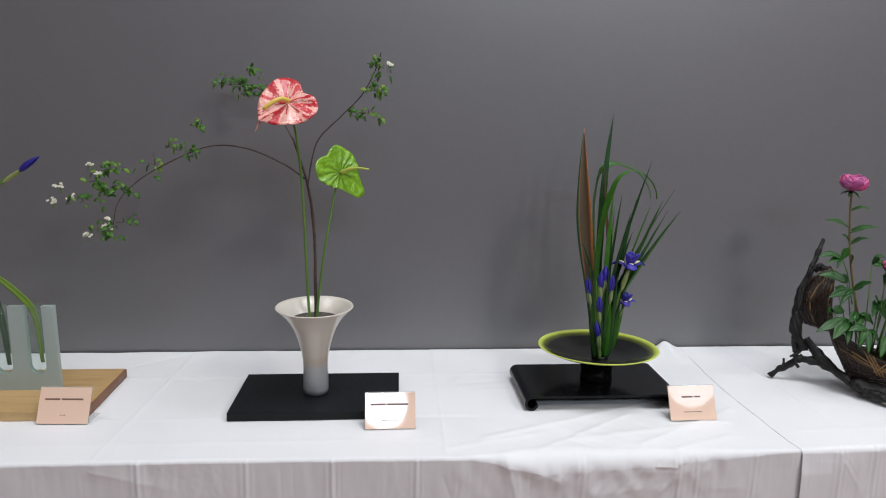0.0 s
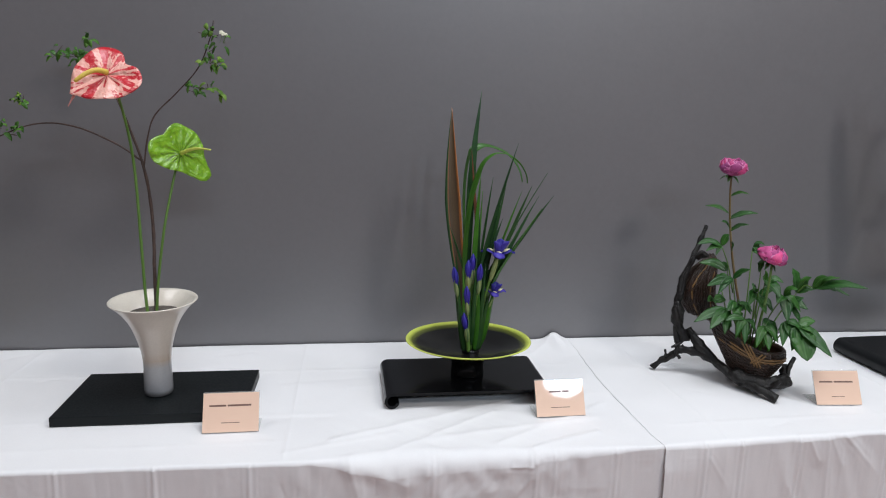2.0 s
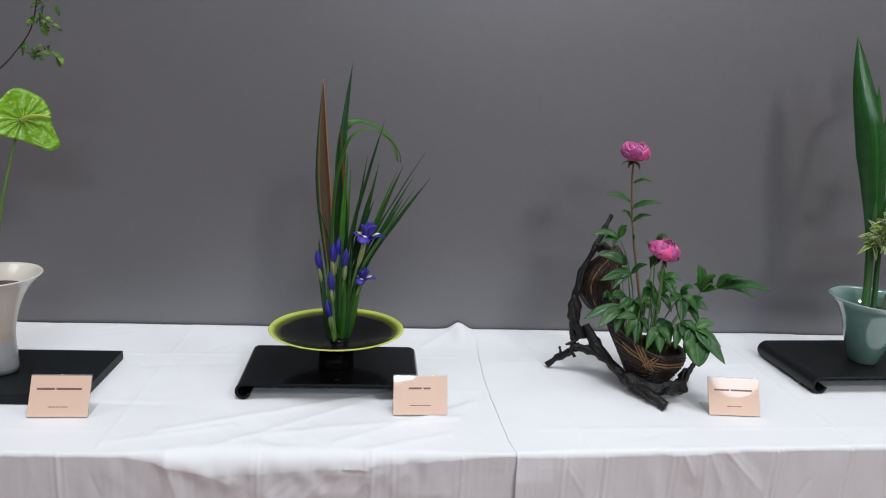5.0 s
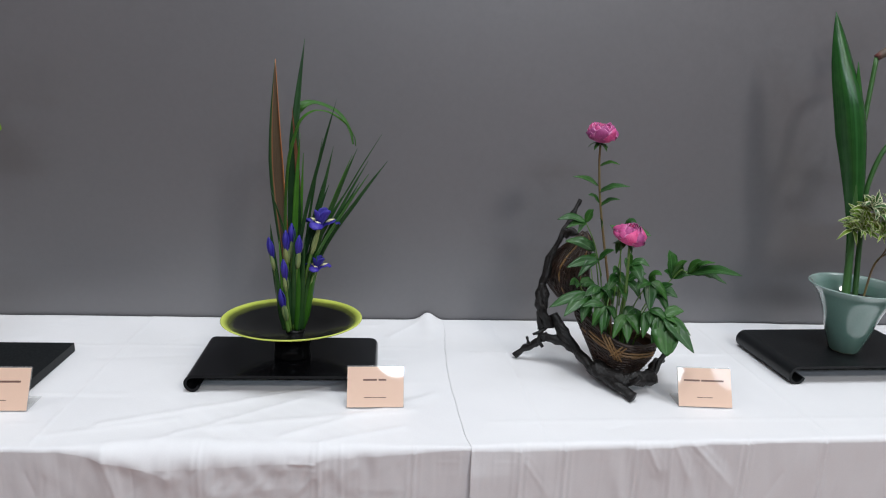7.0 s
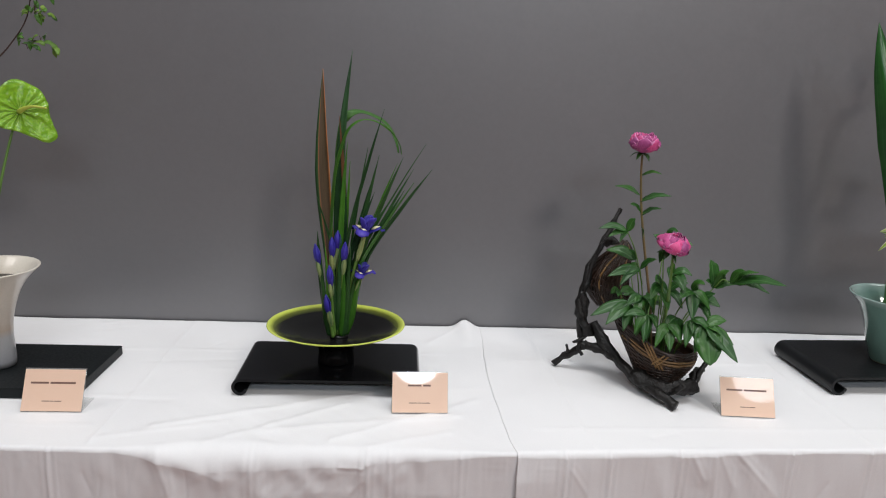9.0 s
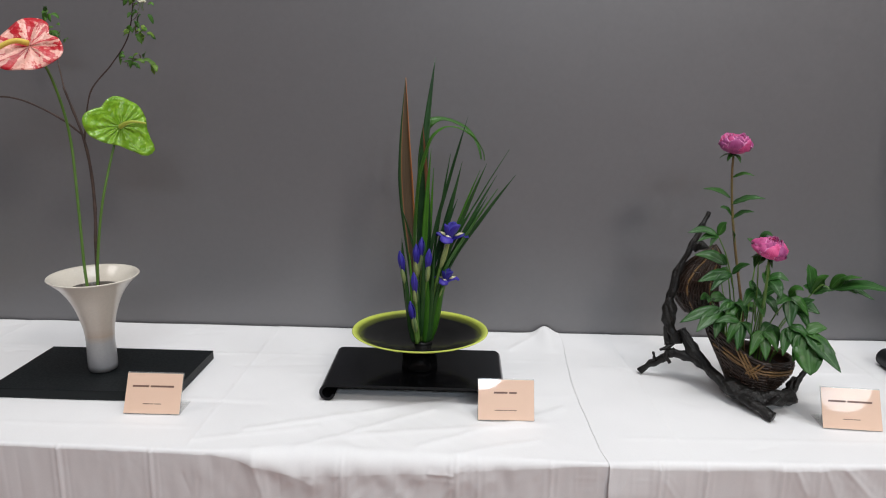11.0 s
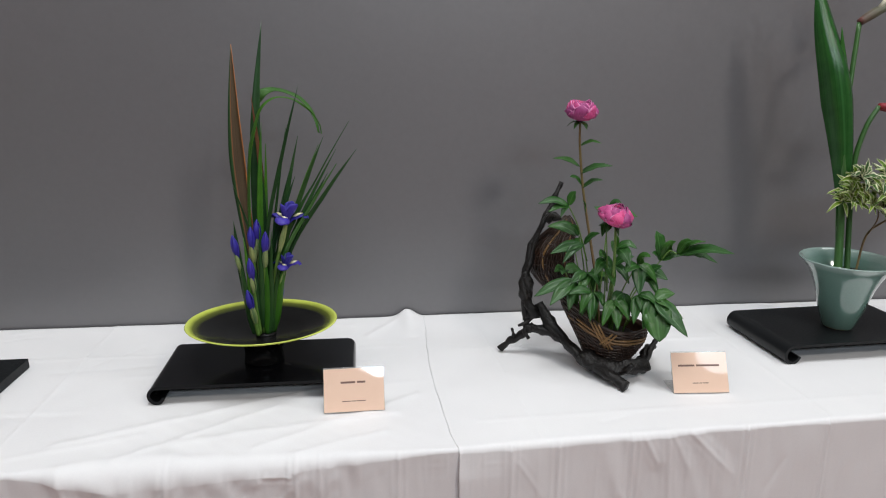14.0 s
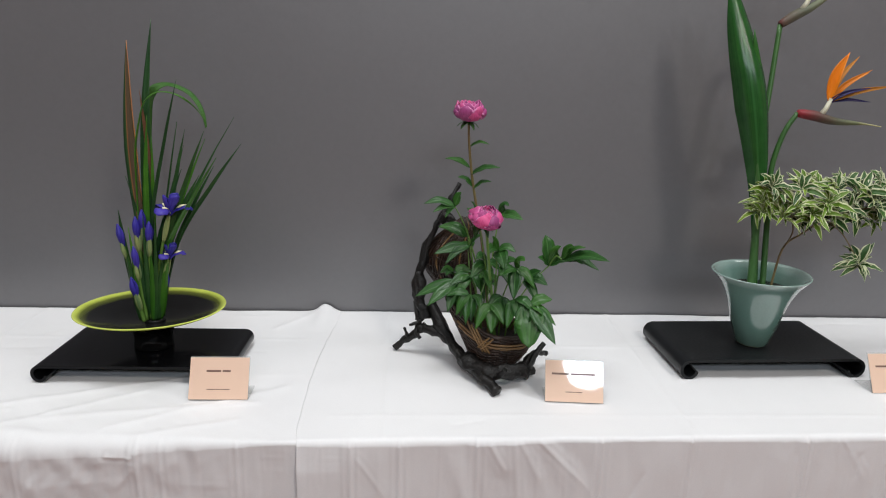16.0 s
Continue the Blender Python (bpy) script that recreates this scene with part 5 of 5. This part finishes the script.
for k in range(2):
    strand(bowl_point, [(4.50 + 0.085 * k - 0.040 * i, 0.98 - 0.060 * i, 0.0094) for i in range(8)], 0.0018, M_CANE, "binding", GOLD)


def bloom(t, centre, r, up, seed, open_top):
    """A double peony: a calyx, guard petals and a crowd of ruffled inner petals."""
    c, up = Vector(centre), Vector(up).normalized()
    rg = random.Random(seed)
    s = up.cross(Vector((0, 1, 0.2))).normalized()
    o = s.cross(up)
    bm = bmesh.new()
    for k in range(5):
        a = 1.257 * k + 0.4
        d = s * math.cos(a) + o * math.sin(a)
        b = c - up * r * 0.75
        blade(bm, spline([b, b + d * r * 0.45 - up * r * 0.12, b + d * r * 0.75 - up * r * 0.42], 7), r * 0.34, up, lance, 0.1, 0.0008, 3)
    calyx = part("calyx", bm, M_PEONYLEAF, t, "green calyx under the bloom")
    for ring, (count, reach, high, width) in enumerate(((6, 1.0, 0.40, 1.25), (7, 0.95, 0.62, 1.1), (8, 0.80, 0.74, 0.9), (8, 0.60, 0.76, 0.75), (7, 0.38, 0.70, 0.6), (5, 0.18, 0.60, 0.5))):
        for k in range(count):
            a = 6.2832 * (k + 0.5 * (ring % 2)) / count + rg.uniform(-0.15, 0.15)
            d = s * math.cos(a) + o * math.sin(a)
            q = rg.uniform(0.9, 1.08)
            b = c - up * r * 0.72
            hh = high * q * (1.14 if open_top else 1.06)
            lean = reach * q
            end = lean * (0.98 if open_top else 0.62)
            p = [b, b + d * r * lean * 0.72 + up * r * 0.25, b + d * r * lean * 1.0 + up * r * (0.28 + hh * 0.55), b + d * r * end + up * r * (0.45 + hh)]
            bm = bmesh.new()
            blade(bm, spline(p, 8), r * width, -d + up * 0.3, petal_shape, 0.25, 0.0007, 7, 0.14)
            part("petal", bm, M_PEONY, calyx)
    return calyx


def leaflet(parent, start, tip, width, face=(0.1, -0.55, 0.9), sag=0.006):
    a, b = Vector(start), Vector(tip)
    m = a.lerp(b, 0.5) + Vector((0, 0, sag))
    bm = bmesh.new()
    blade(bm, spline([a, m, b], 12), width, face, oval if width > 0.033 else lance, 0.16, 0.0006, 5, 0.05)
    part("leaflet", bm, M_PEONYLEAF, parent)


hi = thing("peony", (1.015, 1.50, 0.84), "tall pink double peony with green leaves in the basket", "peony", "peonies in the basket")
HI = [(1.025, 1.520, 0.80), (1.020, 1.540, 0.89), (1.012, 1.560, 0.96), (1.002, 1.570, 1.02), (0.989, 1.572, 1.09), (0.980, 1.572, 1.16), (0.978, 1.572, 1.20)]
rod("stem", HI, lambda t: 0.0031 - 0.0009 * t, M_STEM_RED, hi, 30)
bloom(hi, (0.978, 1.570, 1.224), 0.0280, (0.05, -0.15, 1), 4, True)
for a, b, w in (((0.981, 1.572, 1.158), (1.016, 1.555, 1.164), 0.011), ((0.983, 1.572, 1.118), (0.936, 1.595, 1.132), 0.016), ((0.984, 1.572, 1.106), (1.037, 1.545, 1.123), 0.019), ((0.989, 1.571, 1.082), (0.960, 1.560, 1.102), 0.016), ((0.989, 1.571, 1.078), (1.022, 1.550, 1.096), 0.014),
                ((0.998, 1.568, 1.03), (0.985, 1.55, 1.058), 0.012)):
    leaflet(hi, a, b, w)
lo = thing("peony", (1.03, 1.48, 0.84), "pink cupped peony among green leaves in the basket", "peony", "peonies in the basket")
rod("stem", [(1.035, 1.495, 0.80), (1.026, 1.475, 0.88), (1.014, 1.445, 0.96), (1.005, 1.428, 1.035)], lambda t: 0.0032 - 0.0007 * t, M_STEM, lo, 24)
bloom(lo, (1.003, 1.424, 1.058), 0.0275, (0.18, -0.35, 1), 9, False)

SPRIGS = [  # root, node, then leaflet tips with widths
    ((1.01, 1.50, 0.82), (0.962, 1.500, 0.917), ((0.884, 1.496, 0.888, 0.025), (0.907, 1.468, 0.880, 0.027), (0.943, 1.468, 0.868, 0.025), (0.960, 1.486, 0.849, 0.020))),
    ((1.005, 1.52, 0.84), (0.985, 1.530, 0.978), ((0.917, 1.517, 0.964, 0.025), (0.938, 1.505, 0.948, 0.020), (1.002, 1.495, 1.007, 0.020))),
    ((1.002, 1.54, 0.86), (0.981, 1.548, 0.990), ((0.926, 1.575, 1.003, 0.027), (0.960, 1.540, 1.012, 0.015))),
    ((0.999, 1.545, 0.94), (0.955, 1.540, 1.050), ((0.897, 1.543, 1.054, 0.018), (0.914, 1.532, 1.040, 0.016), (0.966, 1.535, 1.078, 0.017), (0.937, 1.530, 1.030, 0.012))),
    ((1.02, 1.52, 0.88), (1.040, 1.555, 1.035), ((1.080, 1.515, 1.032, 0.022), (1.055, 1.535, 1.054, 0.015))),
    ((1.05, 1.49, 0.84), (1.132, 1.510, 0.948), ((1.124, 1.525, 1.002, 0.032), (1.148, 1.490, 0.990, 0.022), (1.165, 1.490, 0.962, 0.018), (1.108, 1.500, 0.966, 0.018))),
    ((1.132, 1.510, 0.948), (1.150, 1.485, 0.966), ((1.213, 1.400, 0.988, 0.026), (1.182, 1.445, 1.000, 0.020), (1.207, 1.440, 0.960, 0.020), (1.164, 1.460, 0.998, 0.018), (1.180, 1.450, 0.968, 0.018))),
    ((1.03, 1.47, 0.82), (1.020, 1.446, 0.893), ((0.992, 1.425, 0.852, 0.022), (1.020, 1.420, 0.846, 0.024), (1.042, 1.425, 0.862, 0.022))),
    ((1.05, 1.47, 0.82), (1.062, 1.440, 0.905), ((1.046, 1.415, 0.858, 0.024), (1.070, 1.412, 0.862, 0.024), (1.095, 1.420, 0.885, 0.020))),
    ((1.00, 1.48, 0.82), (0.982, 1.462, 0.905), ((0.958, 1.450, 0.868, 0.022), (0.975, 1.440, 0.855, 0.020), (0.940, 1.468, 0.900, 0.020))),
    ((1.06, 1.48, 0.83), (1.088, 1.430, 0.898), ((1.081, 1.379, 0.838, 0.046), (1.123, 1.362, 0.852, 0.034), (1.059, 1.402, 0.853, 0.028), (1.126, 1.430, 0.908, 0.025), (1.128, 1.395, 0.873, 0.018))),
    ((1.03, 1.49, 0.83), (1.062, 1.455, 0.958), ((1.057, 1.425, 0.908, 0.028), (1.096, 1.440, 0.925, 0.024), (1.030, 1.430, 0.950, 0.026), (1.074, 1.430, 0.978, 0.020))),
    ((1.04, 1.48, 0.82), (1.042, 1.462, 0.902), ((1.051, 1.448, 0.853, 0.024), (1.029, 1.452, 0.842, 0.019), (1.013, 1.440, 0.878, 0.022))),
    ((1.01, 1.49, 0.82), (0.992, 1.475, 0.900), ((0.966, 1.462, 0.860, 0.018), (0.986, 1.452, 0.856, 0.018), (1.004, 1.450, 0.876, 0.018))),
    ((1.02, 1.49, 0.83), (1.012, 1.482, 0.958), ((0.982, 1.455, 0.937, 0.024), (1.016, 1.440, 0.922, 0.024), (0.992, 1.460, 0.972, 0.020))),
    ((1.03, 1.50, 0.84), (1.032, 1.482, 0.982), ((1.010, 1.445, 0.985, 0.022), (1.040, 1.435, 0.960, 0.029), (1.062, 1.462, 0.985, 0.020), (1.020, 1.470, 1.012, 0.014))),
    ((1.05, 1.49, 0.83), (1.080, 1.470, 0.930), ((1.107, 1.450, 0.955, 0.020), (1.120, 1.450, 0.928, 0.025), (1.102, 1.440, 0.896, 0.022))),
    ((1.01, 1.51, 0.83), (0.985, 1.500, 0.930), ((0.948, 1.480, 0.918, 0.023), (0.962, 1.468, 0.897, 0.023), (1.000, 1.470, 0.912, 0.020))),
    ((1.03, 1.51, 0.83), (1.040, 1.512, 0.940), ((1.070, 1.490, 0.962, 0.022), (1.010, 1.495, 0.955, 0.020), (1.060, 1.480, 0.912, 0.024))),
    ((1.018, 1.48, 0.90), (0.993, 1.445, 1.040), ((0.972, 1.45, 1.066, 0.015), (0.986, 1.44, 1.014, 0.014))),
]
for k in range(4):
    r0 = Vector((1.02 + rng.uniform(-0.03, 0.04), 1.50 + rng.uniform(-0.02, 0.03), 0.825))
    n0 = r0 + Vector((rng.uniform(-0.04, 0.06), rng.uniform(-0.02, 0.06), rng.uniform(0.07, 0.14)))
    ends = []
    for q in range(3):
        e = n0 + Vector((rng.uniform(-0.045, 0.045), rng.uniform(-0.04, 0.01), rng.uniform(-0.03, 0.03)))
        ends.append((e.x, e.y, e.z, rng.uniform(0.018, 0.025)))
    SPRIGS.append((tuple(r0), tuple(n0), ends))
for root, nd, tips in SPRIGS:
    t = thing("peony_leaf", root, "dark green divided peony leaf growing from the basket", "leaf", "peony leaves in the basket")
    a, b = Vector(root), Vector(nd)
    rod("stalk", [a, a.lerp(b, 0.5) + Vector((0, 0, 0.012)), b], lambda q: 0.0017 - 0.0006 * q, M_STEM, t, 12, 6)
    for *tip, w in tips:
        leaflet(t, nd, tip, w * rng.uniform(0.92, 1.15), (rng.uniform(-0.3, 0.3), -0.65, 0.8), rng.uniform(0.003, 0.010))

# ---------------------------------------------------------------- strelitzia and foliage in the celadon vase
VZ = 0.905
big = thing("strelitzia_leaf", (1.556, 1.590, VZ), "long glossy dark green leaf with a pale midrib", "leaf", "leaves in the celadon vase")
BIG = [(1.546, 1.566, 0.88), (1.548, 1.588, 1.02), (1.534, 1.590, 1.14), (1.507, 1.600, 1.28), (1.483, 1.628, 1.39), (1.463, 1.650, 1.477)]


def big_shape(t):
    return 0.20 + 0.80 * min(1, max(0, (t - 0.12) / 0.42)) ** 1.2 if t < 0.60 else (1 - ((t - 0.60) / 0.40) ** 1.9)


bm = bmesh.new()
blade(bm, spline(BIG, 44), 0.058, (-0.25, -1, 0.2), big_shape, -0.34, 0.0012, 11, 0.17)
part("blade", bm, M_BIGLEAF, big)
bm = bmesh.new()
tube(bm, spline(BIG[:4], 20), lambda t: 0.0088 * (1 - 0.7 * t), 10)
part("stalk", bm, M_STEM_DARK, big, "thick green leaf stalk")
leaf_thing("strelitzia_leaf", [(1.562, 1.576, 0.88), (1.557, 1.600, 1.02), (1.548, 1.610, 1.16), (1.534, 1.612, 1.27), (1.505, 1.612, 1.38)], 0.042, (0.5, -1, 0.1), M_BIGLEAF, "second narrow dark green leaf behind the first", "leaves in the celadon vase", 34, profile=big_shape, cup=-0.3)


def strelitzia(pts, beak, skin, petals, label):
    """A bird of paradise: stem, beak-shaped bract, orange sepals and indigo arrows."""
    t = thing("strelitzia", pts[0], label, "strelitzia flower", "strelitzias in the celadon vase")
    rod("stem", pts, lambda q: 0.0058 - 0.0012 * q, M_STEM_DARK, t, 26, 10)
    a, b = Vector(pts[-1]), Vector(beak)
    bm = bmesh.new()
    m = a.lerp(b, 0.45) - Vector((0, 0, 0.004))
    tube(bm, spline([a, a.lerp(b, 0.2), m, a.lerp(b, 0.8), b], 20), lambda q: 0.0035 + 0.0078 * math.sin(math.pi * min(1, q * 1.15 + 0.12)) ** 0.8 * (1 - q) ** 0.45 - 0.0026 * q, 12, 0, 1.25)
    part("bract", bm, skin, t, "red and green beak-shaped bract")
    for (dx, dz, ln, w, kind, dy) in petals:
        ln *= 0.86
        root = a.lerp(b, 0.33) + Vector((0, -0.002, 0.029))
        d = Vector((dx, dy, dz)).normalized()
        bm = bmesh.new()
        bend = Vector((-0.006, 0, 0.004))
        blade(bm, spline([root, root + d * ln * 0.5 + bend, root + d * ln], 12), w * 0.72, (dz * -0.5, -1, 0.3), lance if kind else lambda q: lance(min(1, q * 0.9 + 0.08)), 0.45, 0.001, 5)
        part("sepal" if kind else "arrow_petal", bm, M_ORANGE if kind else M_INDIGO, t, "orange sepal" if kind else "indigo arrow-shaped petal")
    bm = bmesh.new()
    root = a.lerp(b, 0.27) + Vector((0, -0.003, 0.004))
    tube(bm, [root, root + Vector((0.007, -0.001, 0.012)), root + Vector((0.014, -0.001, 0.030))], lambda q: 0.0056 - 0.0020 * q, 8)
    part("throat", bm, M_WHITE, t, "pale throat of the flower")
    return t


M_BRACT = by_height("beak_bract", ((0.0, (0.36, 0.028, 0.040)), (0.18, (0.27, 0.035, 0.045)), (0.36, (0.12, 0.065, 0.055)), (0.6, (0.10, 0.105, 0.065)), (0.85, (0.16, 0.18, 0.09)), (1.0, (0.42, 0.40, 0.20))), 0.02, 0.17, 0.5, 0.0, spec=0.3, axis=0, speck=0.12)
M_BRACT_TALL = by_height("tall_beak_bract", ((0.0, (0.36, 0.028, 0.040)), (0.18, (0.27, 0.035, 0.045)), (0.32, (0.12, 0.085, 0.065)), (0.6, (0.12, 0.135, 0.09)), (1.0, (0.22, 0.24, 0.14))), -0.015, 0.11, 0.5, 0.0, spec=0.3, axis=0, speck=0.12)
strelitzia([(1.571, 1.571, 0.88), (1.574, 1.597, 1.02), (1.568, 1.599, 1.12), (1.582, 1.600, 1.19), (1.603, 1.600, 1.230)], (1.752, 1.575, 1.209), M_BRACT,
           ((0.26, 1.0, 0.108, 0.030, 1, -0.05), (0.55, 0.85, 0.118, 0.016, 1, 0.15), (0.80, 0.70, 0.105, 0.017, 1, -0.1), (0.90, 0.62, 0.112, 0.014, 1, 0.2), (1.0, 0.30, 0.130, 0.016, 1, -0.2), (1.0, 0.42, 0.085, 0.013, 0, -0.3), (1.0, 0.02, 0.088, 0.011, 0, -0.1)),
           "orange and indigo bird of paradise flower")
strelitzia([(1.560, 1.580, 0.88), (1.560, 1.612, 1.02), (1.556, 1.628, 1.17), (1.566, 1.645, 1.29), (1.573, 1.655, 1.392)], (1.700, 1.640, 1.480), M_BRACT_TALL,
           ((-0.10, 1.0, 0.12, 0.022, 1, 0), (0.3, 1.0, 0.12, 0.018, 1, 0.1), (0.6, 1.0, 0.1, 0.012, 1, -0.1), (0.7, 0.8, 0.08, 0.009, 0, -0.2)),
           "second bird of paradise flower standing taller")
spray = thing("variegated_spray", (1.585, 1.585, VZ), "drooping spray of green leaves with cream edges", "foliage")
rod("twig", [(1.579, 1.560, 0.88), (1.598, 1.570, 0.97), (1.622, 1.555, 1.005), (1.665, 1.545, 1.040), (1.74, 1.545, 1.060), (1.86, 1.55, 1.06)], lambda t: 0.0024 - 0.0010 * t, M_STEM_RED, spray, 26, 7)
rod("twig", [(1.600, 1.568, 0.975), (1.605, 1.555, 1.01), (1.590, 1.545, 1.045)], 0.0015, M_STEM_RED, spray, 10, 6)
rod("twig", [(1.66, 1.548, 1.035), (1.690, 1.535, 1.01), (1.719, 1.525, 0.965)], 0.0011, M_STEM_RED, spray, 12, 6)
rng = random.Random(21)


def rosette(c, size, light, count=8):
    c = Vector(c)
    bend = Vector((rng.uniform(-0.3, 0.3), -0.55, rng.uniform(0.3, 0.8))).normalized()
    s = bend.cross(Vector((0, 0, 1))).normalized()
    o = s.cross(bend)
    for k in range(count + 3):
        a = 6.2832 * k / count + rng.uniform(-0.5, 0.5)
        d = (s * math.cos(a) + o * math.sin(a) + bend * rng.uniform(0.05, 0.75)).normalized()
        ln = size * rng.uniform(0.65, 1.35)
        bm = bmesh.new()
        blade(bm, spline([c + d * 0.002, c + d * ln * 0.5 + bend * 0.004, c + d * ln - Vector((0, 0, rng.uniform(0.001, 0.010)))], 8), ln * (0.26 if light else 0.31), bend, lance, 0.25, 0.0006, 7, 0.16, rng.uniform(-0.8, 0.8))
        part("leaf", bm, M_VARIEG_LIGHT if light else M_VARIEG, spray)


for c, size, light in (((1.540, 1.552, 1.046), 0.032, 1), ((1.546, 1.560, 1.088), 0.034, 1), ((1.548, 1.560, 1.060), 0.040, 1), ((1.570, 1.535, 1.040), 0.040, 1), ((1.590, 1.530, 1.062), 0.040, 1), ((1.560, 1.545, 1.085), 0.036, 0), ((1.602, 1.545, 1.092), 0.038, 0), ((1.622, 1.530, 1.050), 0.042, 1), ((1.640, 1.550, 1.095), 0.040, 1),
                       ((1.648, 1.530, 1.070), 0.042, 1), ((1.664, 1.545, 1.040), 0.040, 0), ((1.672, 1.55, 1.090), 0.038, 0), ((1.692, 1.535, 1.060), 0.042, 0), ((1.715, 1.545, 1.040), 0.040, 0), ((1.722, 1.55, 1.088), 0.042, 0), ((1.745, 1.54, 1.062), 0.042, 0),
                       ((1.772, 1.55, 1.038), 0.040, 0), ((1.782, 1.55, 1.082), 0.040, 0), ((1.805, 1.55, 1.060), 0.042, 0), ((1.836, 1.55, 1.045), 0.040, 0), ((1.840, 1.555, 1.085), 0.040, 0), ((1.870, 1.555, 1.065), 0.040, 0), ((1.615, 1.555, 1.030), 0.032, 0), ((1.690, 1.56, 1.020), 0.030, 0),
                       ((1.770, 1.565, 1.098), 0.036, 0), ((1.700, 1.565, 1.098), 0.036, 0), ((1.722, 1.523, 0.955), 0.042, 0), ((1.722, 1.523, 0.958), 0.036, 0)):
    rosette(c, size, light)
    if c[2] > 1.0:
        rosette((c[0] + rng.uniform(-0.016, 0.016), c[1] + rng.uniform(-0.006, 0.02), c[2] + rng.uniform(-0.016, 0.016)), size * 0.9, light or rng.random() < 0.3, 6)
